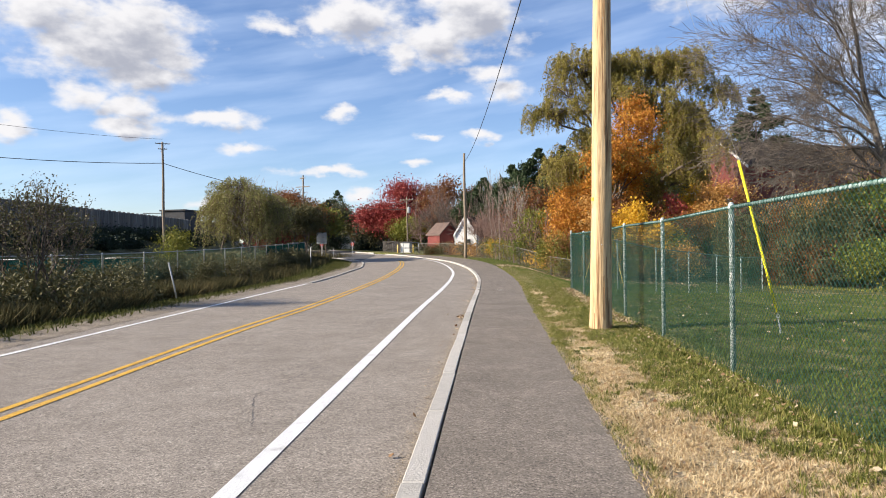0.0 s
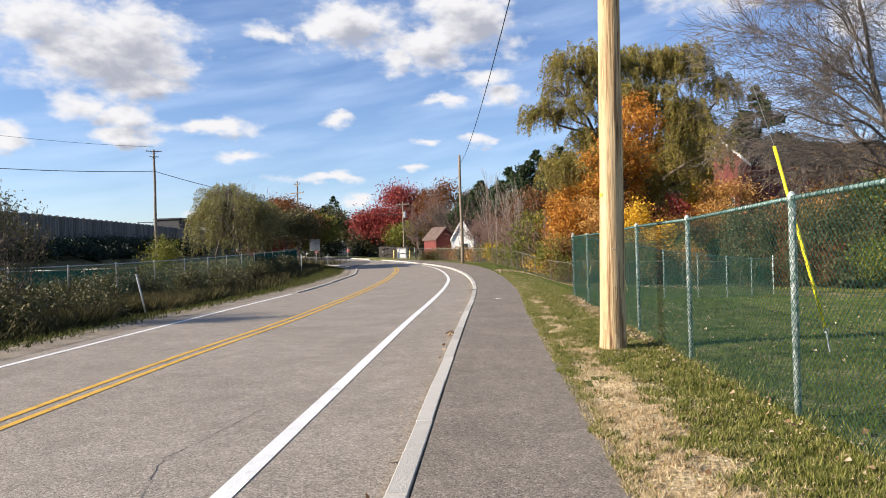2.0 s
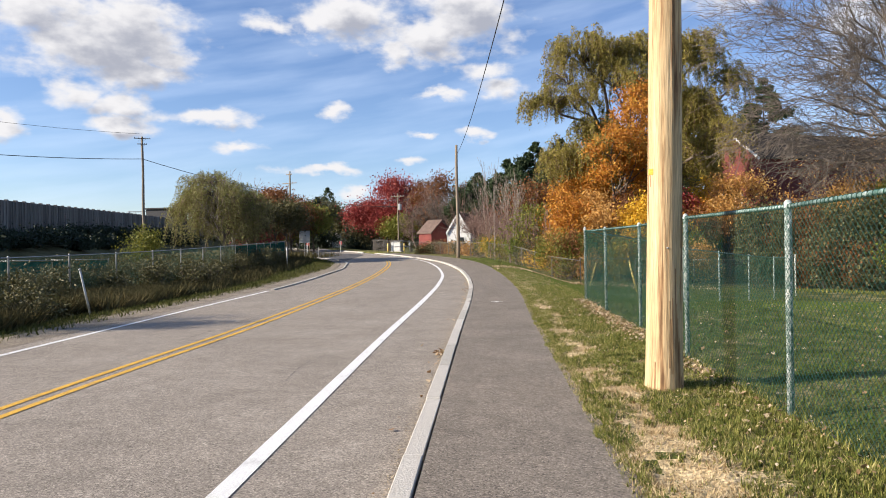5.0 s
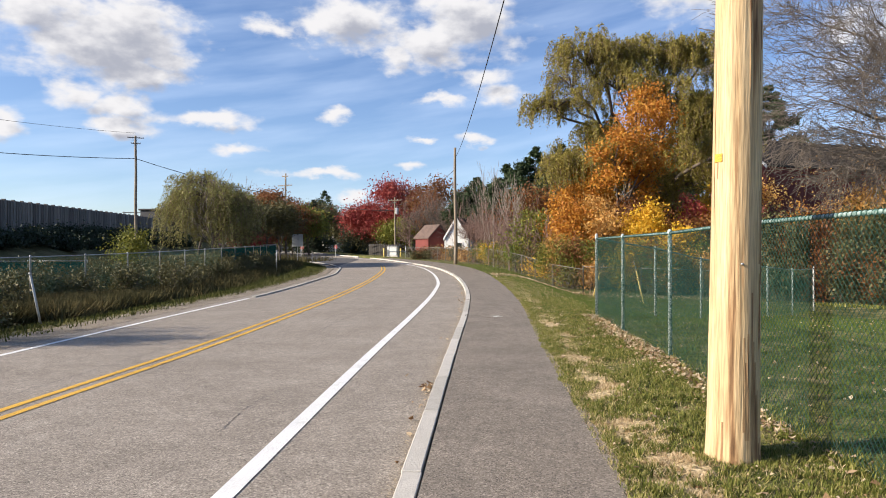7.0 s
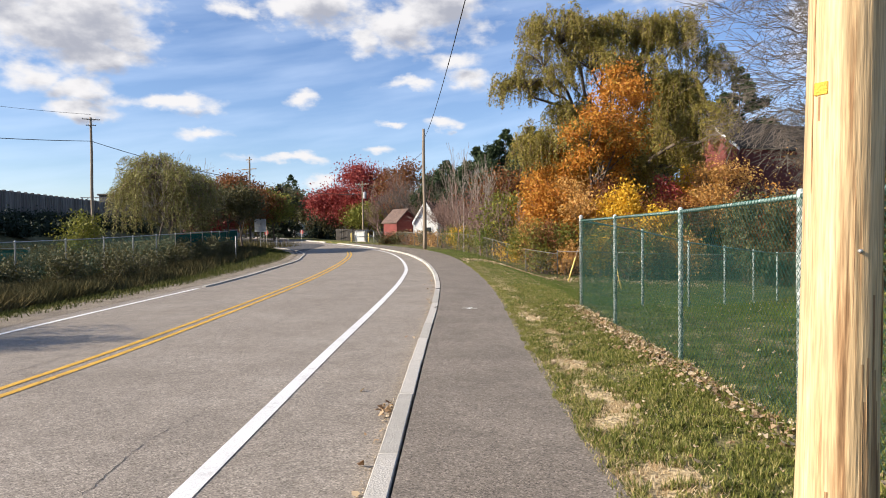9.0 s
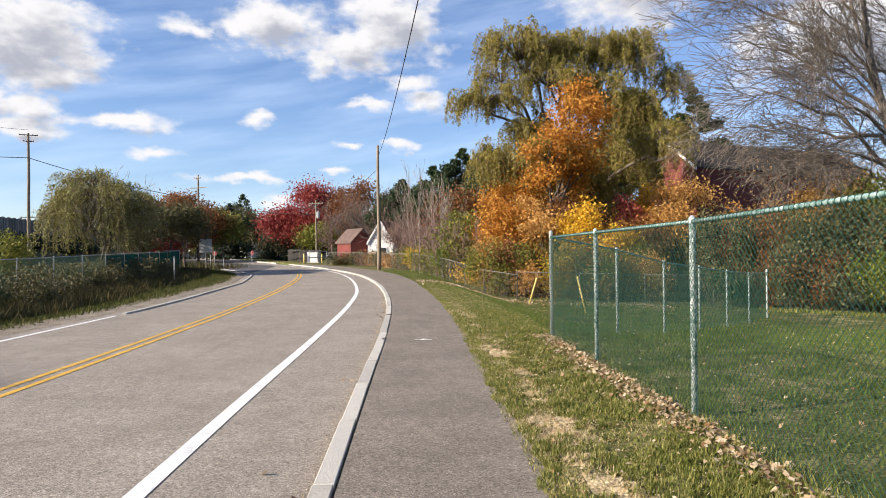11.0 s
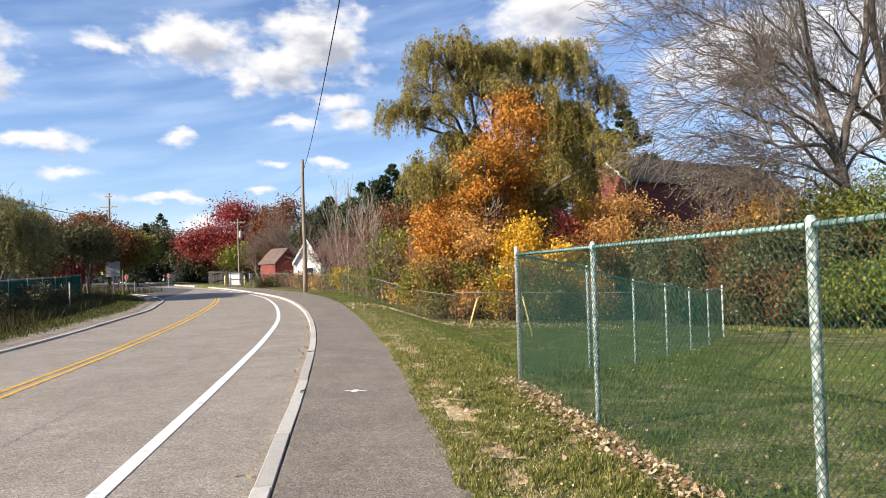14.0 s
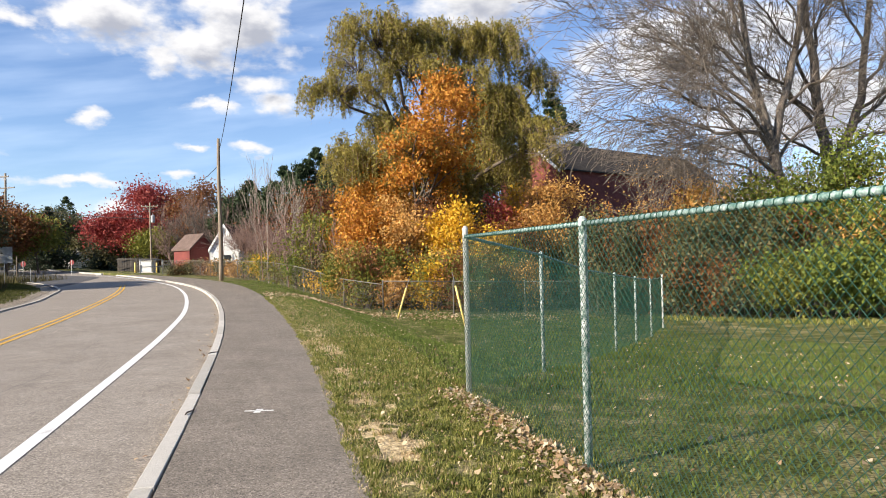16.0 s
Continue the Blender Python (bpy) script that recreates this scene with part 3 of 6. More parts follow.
build_ground()
strip("road", lambda y: LINE_LEFT(y) - 0.42, lambda y: KERB(y) - 0.06, -20, 215, -0.10, ASPHALT, "worn grey asphalt road curving gently away", "road", step=0.75, cols=3, skirt=0.1)
strip("side_road", lambda y: LINE_LEFT(y) - 0.35, lambda y: np.minimum(KERB(y) - 0.3, -17.4 - (y - 63) * 0.18 + 0.0 * y - sstep(84, 100, y) * (y - 84) * 0.35), 64, 214, -0.092, ASPHALT_DARK, "newer dark asphalt where the road bends away", "road", step=1.0)
strip("pavement", lambda y: KERB(y) + 0.02, lambda y: float(PATH_EDGE(y)) + 0.05 * noise.noise(Vector((0, y * 1.1, 0))) + 0.035 * noise.noise(Vector((3, y * 5.0, 0))) + 0.02 * noise.noise(Vector((7, y * 13.0, 0))), -20, 90, 0.0, PATH_MAT, "dark grey asphalt footpath behind a granite kerb", "pavement", step=0.08, cols=4, skirt=0.12)


def marking(name, curve, offset, width, y0, y1, mat, label, lift=-0.094):
    strip(name, lambda y: curve(y) + offset - width / 2, lambda y: curve(y) + offset + width / 2, y0, y1, lift, mat, label, "road marking", step=0.5)


marking("edge_line", LINE_RIGHT, 0, 0.15, -20, 96, PAINT_WHITE, "solid white painted edge line along the asphalt road")
marking("edge_line", LINE_LEFT, 0, 0.12, -20, 30, PAINT_WHITE, "thin white painted edge line along the asphalt road")
marking("centre_line", LINE_CENTRE, -0.12, 0.10, -20, 66, PAINT_YELLOW, "worn yellow painted centre line of the road")
marking("centre_line", LINE_CENTRE, 0.12, 0.10, -20, 66, PAINT_YELLOW, "worn yellow painted centre line of the road")


def kerb_run(name, label, curve, y0, y1, width, z0, z1, length, mat, side):
    """Stones of one mesh set end to end along a curve."""
    rng = random.Random(3)
    host = thing(name, label, "kerb", kind="structure")
    me = mesh_of("kerb_stone", *box(0, width, 0, length - 0.012, z0, z1, 0.006), mat)
    y = y0
    while y < y1:
        x = float(curve(y))
        dx = float(curve(y + 0.5)) - x
        ang = math.atan2(-dx, 0.5)
        part("kerb_stone", me, host, at=pose(x - (width if side < 0 else 0), y, float(grade(y)) + rng.uniform(-0.006, 0.006), math.degrees(math.atan(float(grade(y + 1) - grade(y)))), 0, math.degrees(ang) + rng.uniform(-0.25, 0.25)))
        y += length * math.cos(ang)


kerb_run("kerb", "grey granite kerb stones with open joints along the footpath", lambda y: KERB(y) + 0.0, -12, 92, 0.14, -0.25, 0.006, 1.83, GRANITE, -1)
kerb_run("kerb", "pale granite kerb round the far bend of the road", lambda y: KERB(y) + 0.1, 99, 205, 0.18, -0.3, 0.05, 3.0, GRANITE, 1)
kerb_run("kerb", "pale granite kerb along the far verge", lambda y: LINE_LEFT(y) - 0.02, 30.5, 76, 0.12, -0.3, -0.05, 1.83, GRANITE, 1)


# ---- fences ----
def chain_link(length, height, pitch, r, mat, drop=0.0):
    """Crossing diagonal wires over length x height in the x-z plane; drop: the fall of the far end."""
    segs = []
    for s in (1, -1):
        for a in np.arange(-height, length + height, pitch):
            lo_x, hi_x = a, a + s * height
            pts = []
            t0, t1 = 0.0, 1.0
            dx = hi_x - lo_x
            ta, tb = (0 - lo_x) / dx, (length - lo_x) / dx
            t0, t1 = max(0.0, min(ta, tb)), min(1.0, max(ta, tb))
            if t1 - t0 > 0.01:
                pts = [(lo_x + dx * t, 0.002 * s, height * t - drop * (lo_x + dx * t) / length) for t in (t0, t1)]
                segs.append((pts[0], pts[1], r, r))
    return segments_mesh("chain_link_mesh", segs, mat, sides=3)


def fence(name, label, posts, height, mesh_mat, pipe_mat, pitch, wire, post_r=0.03, rail_r=0.019, screen=(), ties=False):
    """Chain-link fence through the posts' feet (x, y, z)."""
    host = thing(name, label, "fence")
    post_me = {}
    for i, (x, y, z) in enumerate(posts):
        end = i in (0, len(posts) - 1)
        r = post_r * (1.08 if end else 1)
        if end and r not in post_me and pipe_mat is GREEN_PIPE:
            post_me[r] = mesh_of("post", *tube([(0, 0, -0.3), (0, 0, height + 0.06), (0, 0, height + 0.08), (0, 0, height + 0.11)], [r, r, r * 1.15, r * 0.5], 12), BRIGHT_STEEL, smooth=True)
        if r not in post_me:
            v, f = tube([(0, 0, -0.3), (0, 0, height), (0, 0, height + 0.02), (0, 0, height + 0.045)], [r, r, r * 1.15, r * 0.5], 10)
            post_me[r] = mesh_of("post", v, f, pipe_mat, smooth=True)
        part("post", post_me[r], host, at=pose(x, y, z))
    for i in range(len(posts) - 1):
        p, q = Vector(posts[i]), Vector(posts[i + 1])
        flat = math.hypot(q.x - p.x, q.y - p.y)
        ang = math.degrees(math.atan2(q.y - p.y, q.x - p.x))
        h = Vector((0, 0, height - 0.01))
        part("top_rail", mesh_of("top_rail", *pipe(p + h, q + h, rail_r, 8), RAIL_PIPE if pipe_mat is GREEN_PIPE else pipe_mat, smooth=True), host)
        part("chain_link_mesh", chain_link(flat, height - 0.05, pitch, wire, mesh_mat, drop=p.z - q.z), host, at=pose(p.x, p.y, p.z + 0.03, 0, 0, ang) @ pose(0, post_r + 0.006, 0))
        if i in screen:
            sv, sf = box(0.05, flat - 0.05, -0.004, 0.004, 0.06, height - 0.08)
            sv = [(a, b, c + (q.z - p.z) * a / flat) for a, b, c in sv]
            part("privacy_screen", mesh_of("privacy_screen", sv, sf, GREEN_SCREEN), host, "dark green woven privacy screen", at=pose(p.x, p.y, p.z, 0, 0, ang))
        if ties:
            sp = []
            n = int(flat / 0.064)
            for k in range(n):
                c = p + h + (q - p) * ((k + 0.5) / n)
                u = (q - p).normalized()
                w = u.cross(Vector((0, 0, 1)))
                ring = [c + u * (0.03 * (j / 6 - 0.5)) + (w * math.cos(j * 1.047 + 0.5) + Vector((0, 0, 1)) * math.sin(j * 1.047 + 0.5)) * (rail_r + 0.003) for j in range(7)]
                sp += [(ring[j], ring[j + 1], 0.0030, 0.0030) for j in range(6)]
            tagged(part("tie_wire", segments_mesh("tie_wire", sp, mesh_mat, sides=3), host), kind="stuff")
    return host


def roadside(y):
    return 2.38 - (y - 8.25) * 0.084 - 0.012 * math.sin((y - 8.25) * 0.2)


side_posts = [(roadside(y) + (0.05 if 17 < y < 18 else 0), y, max(-0.03, gz(roadside(y), y))) for y in (-0.9, 2.15, 5.2, 8.25, 11.29, 14.33, 17.31, 20.5)] + [(1.07, 23.45, 0.0)]
fence("green_fence", "green vinyl chain-link fence along the lawn, weathered pipe posts", side_posts, 1.80, GREEN_VINYL, GREEN_PIPE, 0.064, 0.0022, ties=True)
ret = []
for k in range(7):
    x, y = 1.07 + 1.69 * k, 23.45 + 2.56 * k
    ret.append((x, y, gz(x, y) if k else 0.0))
fence("green_fence", "green vinyl chain-link fence turning away across the lawn", ret, 1.80, GREEN_VINYL, GREEN_PIPE, 0.064, 0.0022, ties=False)
left_knots = [(-15.4, -2), (-15.4, 8), (-15.5, 18), (-16.0, 24), (-16.2, 27), (-16.7, 33), (-18.0, 42), (-19.1, 48), (-20.5, 54), (-22.0, 60)]
lx = smooth_curve([(b, a) for a, b in left_knots])
left_posts = [(float(lx(y)), y, -0.44 + 0.66 * float(sstep(20, 64, y))) for y in np.linspace(6.0, 60, 19)]
fence("boundary_fence", "galvanised chain-link fence among weeds, partly screened green", left_posts, 1.78, GREEN_VINYL, GALV, 0.075, 0.0024, screen=(13, 14, 15, 16, 17))
lp = left_posts[-1]
fence("boundary_fence", "screened green chain-link fence end turning from the road", [lp, (lp[0] - 0.4, lp[1] + 3.0, gz(lp[0] - 0.4, lp[1] + 3.0)), (lp[0] - 2.4, lp[1] + 5.2, gz(lp[0] - 2.4, lp[1] + 5.2))], 1.78, GREEN_VINYL, GALV, 0.09, 0.0024, screen=(0, 1))
inner_posts = [(-25.8 - 2.85 * k, 43.4 - 1.1 * k, -0.55) for k in range(9)]
fence("boundary_fence", "dark green screened fence across the weedy field", inner_posts, 1.6, GREEN_VINYL, GALV, 0.09, 0.0024, screen=tuple(range(8)))
back_posts = [(x, 46.9 - 0.25 * (x - 2), 0) for x in np.arange(2.0, 27, 3.05)]
back_posts = [(x, y, gz(x, y)) for x, y, _ in back_posts]
fence("boundary_fence", "old galvanised chain-link fence in front of autumn shrubs", back_posts, 1.5, GALV_WIRE, GALV_WIRE, 0.10, 0.0020)
bend_fence = smooth_curve([(46.9, 2.0), (50, 0.2), (54, -1.2), (58, -2.6), (62, -4.0), (66, -5.5), (70, -7.0), (74, -8.6), (78, -10.2), (81.5, -11.6), (85, -13.2), (88.4, -15.0), (92, -17.0)])
cf = [(float(bend_fence(y)), y, gz(float(bend_fence(y)), y)) for y in (46.9, 49.7, 52.6, 55.5, 58.4, 61.3, 64.2, 67.1, 70, 74, 78, 81.5, 85, 88.4, 92)]
fence("boundary_fence", "galvanised chain-link fence beside the footpath's bend", cf, 1.35, GALV_WIRE, GALV_WIRE, 0.11, 0.0020)


# ---- poles and cables ----
def cable(name, label, p, q, sag, r, n=24, parent=None):
    pts = [Vector(p).lerp(Vector(q), k / n) - Vector((0, 0, 4 * sag * (k / n) * (1 - k / n))) for k in range(n + 1)]
    me = mesh_of(name, *tube(pts, [r] * (n + 1), 6), BLACK, smooth=True)
    if parent:
        return part(name, me, parent, label)
    return thing(name, label, "cable", me=me)


def new_wood_pole(x, y):
    z = gz(x, y) - 0.02
    host = thing("utility_pole", "new pale unpainted wooden utility pole beside the footpath", "utility pole", at=pose(x, y, z, 0.3, 0.9))
    rng = random.Random(5)
    v, f = [], []
    n, rows = 72, 400
    stain_shade = []
    for i in range(rows + 1):
        h = -0.6 + 11.6 * i / rows
        for k in range(n):
            w = 2 * math.pi * k / n
            r = (0.182 - 0.0065 * h) * (1 + 0.018 * math.sin(3 * w + h * 0.7) + 0.012 * noise.noise(Vector((math.cos(w) * 2, math.sin(w) * 2, h * 0.8))))
            flare = 0.014 * math.exp(-max(h, 0) * 5)
            v.append(((r + flare) * math.cos(w), (r + flare) * math.sin(w), h))
    for i in range(rows):
        for k in range(n):
            f.append((i * n + k, i * n + (k + 1) % n, (i + 1) * n + (k + 1) % n, (i + 1) * n + k))
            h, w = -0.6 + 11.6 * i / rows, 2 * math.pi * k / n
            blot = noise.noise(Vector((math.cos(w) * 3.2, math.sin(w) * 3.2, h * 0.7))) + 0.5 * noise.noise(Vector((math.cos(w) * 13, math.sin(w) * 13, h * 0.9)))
            # stains by noise and near the base; the cosine paints the shaded +x side
            stain_shade.append(1 if blot + 0.42 * math.exp(-abs(h) / 0.9) + 0.34 * math.cos(w + 0.1) > 0.62 else 0)
    f.append(tuple(rows * n + k for k in range(n)))
    stain_shade.append(0)
    part("shaft", mesh_of("shaft", v, f, [NEW_WOOD, STAIN_SHADE_WOOD], smooth=True, index=stain_shade), host)
    for k in range(11):
        w, h0, run = math.radians(rng.uniform(190, 345)), rng.uniform(0.1, 3.6), rng.uniform(0.3, 1.5)
        line = [((0.1815 - 0.0065 * h) * math.cos(w + 0.01 * math.sin(h * 5)), (0.1815 - 0.0065 * h) * math.sin(w + 0.01 * math.sin(h * 5)), h) for h in np.linspace(h0, h0 + run, 9)]
        part("drying_crack", mesh_of("drying_crack", *tube(line, [0.001, 0.003, 0.004, 0.004, 0.005, 0.004, 0.004, 0.003, 0.001], 5), STAIN_SHADE_WOOD), host)
    part("tag", mesh_of("tag", *box(-0.035, 0.035, -0.004, 0.004, -0.03, 0.03, 0.003), PAINT_YELLOW), host, "small yellow inspection tag", at=pose(-0.146, -0.086, 2.22, 0, 0, -59))
    for h in (1.46, 5.2):
        part("bolt", mesh_of("bolt", *pipe((0, 0, 0), (0, -0.02, 0), 0.009, 8), GALV, smooth=True), host, at=pose(0.0, -0.172, h))
    part("bracket", mesh_of("bracket", *joined([box(-0.03, 0.03, -0.2, -0.13, 9.4, 9.6, 0.01), pipe((0, -0.14, 9.5), (0, -0.3, 9.5), 0.02)]), GALV), host)
    return host


new_wood_pole(1.255, 12.36)
guy = thing("guy_wire", "steel guy wire in a bright yellow plastic guard", "guy wire")
ga, gt = Vector((4.02, 12.0, gz(4.02, 12.0))), Vector((1.30, 12.42, 10.2))
gdir = (Vector((3.47, 12.28, 2.75)) - ga)
part("wire", mesh_of("wire", *tube([ga + gdir * 0.0, ga + gdir, gt], [0.0022] * 3, 6), GALV), guy)
part("guard", mesh_of("guard", *tube([ga + gdir * k for k in (0.12, 0.4, 0.7, 1.0)], [0.022] * 4, 10), YELLOW_PLASTIC, smooth=True), guy, "bright yellow plastic guard")
part("anchor_rod", mesh_of("anchor_rod", *joined([pipe(ga - Vector((0, 0, 0.2)), ga + gdir * 0.1, 0.012), tube([ga + gdir * 0.1 + Vector((0.03 * math.cos(a), 0, 0.03 * math.sin(a))) for a in np.linspace(0, 6.28, 9)], [0.007] * 9, 6)]), GALV), guy)


def utility_pole(x, y, height, r0, label, arms=(), transformer=False, lean=0.0, turn=0.0):
    z = gz(x, y)
    host = thing("utility_pole", label, "utility pole", at=pose(x, y, z - 0.05, 0, lean, turn))
    pts = [(0.03 * math.sin(h * 0.6), 0, h) for h in np.linspace(-0.5, height, 9)]
    part("shaft", mesh_of("shaft", *tube(pts, list(np.linspace(r0, r0 * 0.62, 9)), 12), OLD_WOOD, smooth=True), host)
    for h, half in arms:
        arm = part("crossarm", mesh_of("crossarm", *joined([box(-half, half, -0.17, -0.07, h - 0.06, h + 0.06, 0.01), box(-half * 0.55, 0, -0.08, -0.06, h - 0.42, h - 0.40), ]), OLD_WOOD), host)
        for k in (-0.95, -0.45, 0.45, 0.95):
            part("insulator", mesh_of("insulator", *tube([(k * half, -0.12, h + 0.05), (k * half, -0.12, h + 0.1), (k * half, -0.12, h + 0.16), (k * half, -0.12, h + 0.2)], [0.03, 0.055, 0.04, 0.015], 8), CERAMIC, smooth=True), arm)
        part("brace", mesh_of("brace", *joined([pipe((-half * 0.5, -0.12, h), (0, -0.1, h - 0.5), 0.015, 6), pipe((half * 0.5, -0.12, h), (0, -0.1, h - 0.5), 0.015, 6)]), GALV), arm)
    if transformer:
        part("transformer", mesh_of("transformer", *joined([tube([(0.38, -0.1, height - 2.6), (0.38, -0.1, height - 2.55), (0.38, -0.1, height - 1.7), (0.38, -0.1, height - 1.62)], [0.2, 0.25, 0.25, 0.12], 14), pipe((0.38, -0.1, height - 1.6), (0.38, -0.1, height - 1.35), 0.03), box(0.05, 0.2, -0.14, -0.06, height - 2.3, height - 2.2)]), CERAMIC, smooth=False), host, "grey steel transformer can")
    return host


utility_pole(-7.85, 67.6, 10.2, 0.17, "old weathered wooden utility pole at the road's bend")
utility_pole(-22.4, 110, 9.1, 0.15, "wooden utility pole with crossarm beside a cabinet", arms=((8.6, 1.1), ), transformer=True, turn=-12)
utility_pole(-42.5, 117.7, 13.7, 0.2, "tall wooden utility pole with two crossarms", arms=((11.7, 1.5), (13.2, 0.6)), turn=-20)
utility_pole(-63.6, 108.7, 18.6, 0.26, "tall dark wooden utility pole near the barrier wall", arms=((18.3, 1.2), (17.4, 0.7)), turn=35)
cable("overhead_cable", "black overhead cable strung between wooden poles", (1.2, 12.2, 9.5), (-7.8, 67.6, 9.75), 1.0, 0.017)
cable("overhead_cable", "black overhead cable running on along the road", (-7.8, 67.6, 8.7), (-22.4, 110, 8.4), 0.7, 0.022)
cable("overhead_cable", "black overhead cable running back over the lawn", (1.2, 12.2, 9.5), (9.0, -30, 9.6), 1.0, 0.016)
cable("overhead_cable", "black overhead cable sagging between tall poles", (-63.6, 108.7, 16.2), (-42.5, 117.7, 10.6), 0.5, 0.05)
cable("overhead_cable", "black overhead cable leading away past the wall", (-63.6, 108.7, 16.2), (-84, 55, 14.9), 1.2, 0.05)
cable("overhead_cable", "thin black wire leading away past the wall", (-63.6, 108.7, 20.2), (-84, 55, 19.9), 1.2, 0.025)
cable("overhead_cable", "black overhead cable crossing towards the far pole", (-42.5, 117.7, 10.4), (-22.4, 110, 7.6), 0.5, 0.035)
cable("overhead_cable", "thin wire crossing over the bend", (-42.5, 117.7, 12.4), (-80, 200, 13.6), 1.0, 0.035)
cable("overhead_cable", "thin wire above the far trees", (-22.4, 110, 8.9), (-62, 190, 11.0), 0.8, 0.035)


def marker_post(x, y, h, r, mat, label, lean=(0, 0), cat="marker post", name="marker_post"):
    ob = thing(name, label, cat, at=pose(x, y, gz(x, y), *lean))
    part("stake", mesh_of("stake", *tube([(0, 0, -0.2), (0, 0, h * 0.5), (0, 0, h - 0.03), (0, 0, h)], [r, r, r, r * 0.6], 10), mat, smooth=True), ob)
    part("cap", mesh_of("cap", *tube([(0, 0, h - 0.06), (0, 0, h), (0, 0, h + 0.01)], [r * 1.15, r * 1.15, r * 0.7], 10), mat, smooth=True), ob)
    return ob


marker_post(-11.9, 22.0, 1.3, 0.028, GALV, "leaning grey steel marker post in the verge", (0, -13))
marker_post(-17.2, 50.0, 1.45, 0.035, GALV, "short grey steel marker post in the verge")
marker_post(-25.4, 78.0, 2.2, 0.035, OLD_WOOD, "brown wooden post in the verge")
marker_post(-24.6, 78.6, 1.3, 0.025, GALV, "thin grey post beside the bend")
marker_post(-26.6, 80.5, 1.6, 0.025, GALV, "thin grey post beside the bend")


def guard_stake(x, y, h, lean):
    ob = thing("guy_guard", "leaning faded yellow plastic guy guard on the grass", "guy guard", at=pose(x, y, gz(x, y), *lean), group="guy guards by the shrubs")
    v, f = tube([(0, 0, 0), (0, 0, h * 0.5), (0, 0, h)], [0.034, 0.038, 0.038], 10)
    part("guard", mesh_of("guard", v, f, YELLOW_FADED, smooth=True), ob)
    part("wire", mesh_of("wire", *pipe((0, 0, -0.1), (0, 0, h + 0.5), 0.008, 6), GALV), ob)


guard_stake(2.35, 44.2, 1.35, (8, 16))
guard_stake(4.35, 40.0, 1.55, (-4, -12))


def sign(x, y, z0, w, h, turn, label, mat_back, octagon=False):
    ob = thing("road_sign", label, "road sign", at=pose(x, y, gz(x, y), 0, 0, turn))
    part("post", mesh_of("post", *box(-0.03, 0.03, 0.01, 0.05, -0.2, z0 + h, 0.005), GALV), ob)
    if octagon:
        c, r = z0 + h / 2, h / 2 / math.cos(math.pi / 8)
        ring = [(r * math.cos(math.pi / 8 + k * math.pi / 4), r * math.sin(math.pi / 8 + k * math.pi / 4)) for k in range(8)]
        v = [(a, y_, c + b) for y_ in (0.0, -0.006) for a, b in ring]
        f = [tuple(range(8)), tuple(range(15, 7, -1))] + [(k, (k + 1) % 8, 8 + (k + 1) % 8, 8 + k) for k in range(8)]
        part("plate", mesh_of("plate", v, f, mat_back), ob, "red octagonal plate")
    else:
        part("plate", mesh_of("plate", *box(-w / 2, w / 2, -0.004, 0.004, z0, z0 + h, 0.002), mat_back), ob, "bare grey aluminium plate")
    return ob


sign(-23.6, 71.4, 1.55, 1.05, 1.2, 12, "back of a grey aluminium road sign on a post", SIGN_ALU)
sign(-29.0, 101.5, 1.3, 0.6, 0.6, 150, "small red octagonal sign beyond the bend", SIGN_RED, True)
sign(-31.8, 95.6, 1.3, 0.6, 0.6, 160, "small dark red octagonal sign by the verge", SIGN_RED, True)


# ---- plants ----
def grow(rng, p, d, length, r, depth, segs, tips, spread=0.55, kids=(3, 5), up=0.08, wobble=0.16, shrink=0.66, taper=0.55, first=0.35):
    """Recursive branching; fills segs with (p, q, r0, r1) and tips with end points."""
    steps = 4 if depth > 1 else 3
    p, d = np.array(p, float), np.array(d, float)
    r0 = r
    line = []
    for i in range(steps):
        d = d + rng.normal(size=3) * wobble * 0.6 + np.array((0, 0, up))
        d /= np.linalg.norm(d)
        q = p + d * length / steps
        r1 = r * (1 - (1 - taper) * (i + 1) / steps)
        segs.append((tuple(p), tuple(q), r0, r1))
        line.append((q.copy(), d.copy(), r1))
        p, r0 = q, r1
    if depth == 0:
        tips.append((p, d))
        return
    for k in range(rng.integers(kids[0], kids[1] + 1)):
        j = min(steps - 1, int(rng.uniform(first, 1.0) * steps))
        q, dd, rr = line[j]
        a = rng.normal(size=3)
        a -= dd * np.dot(a, dd)
        a /= np.linalg.norm(a)
        nd = dd * math.cos(spread) + a * math.sin(spread) * rng.uniform(0.8, 1.3)
        nd /= np.linalg.norm(nd)
        grow(rng, q, nd, length * shrink * rng.uniform(0.75, 1.15), rr * 0.72, depth - 1, segs, tips, spread, kids, up, wobble, shrink, taper, first)
    grow(rng, p, d, length * shrink, r0, depth - 1, segs, tips, spread, kids, up, wobble, shrink, taper, first)


def place_tree(name, label, category, x, y, trunk_me, crown_me, group="", z=None):
    ob = thing(name, label, category, at=pose(x, y, gz(x, y) if z is None else z), group=group)
    part("trunk", trunk_me, ob)
    if crown_me is not None:
        part("crown", crown_me, ob)
    return ob


def fit_segs(segs, tips, width, height):
    """Scales a grown tree to a width and a height."""
    pts = np.array([s[1] for s in segs])
    kx = width / 2 / max(np.percentile(np.abs(pts[:, :2]), 97), 0.1)
    kz = height / np.percentile(pts[:, 2], 99.5)
    sc = np.array((kx, kx, kz))
    segs = [(np.array(a) * sc, np.array(b) * sc, c, d) for a, b, c, d in segs]
    tips = [(np.array(a) * sc, b) for a, b in tips]
    return segs, tips


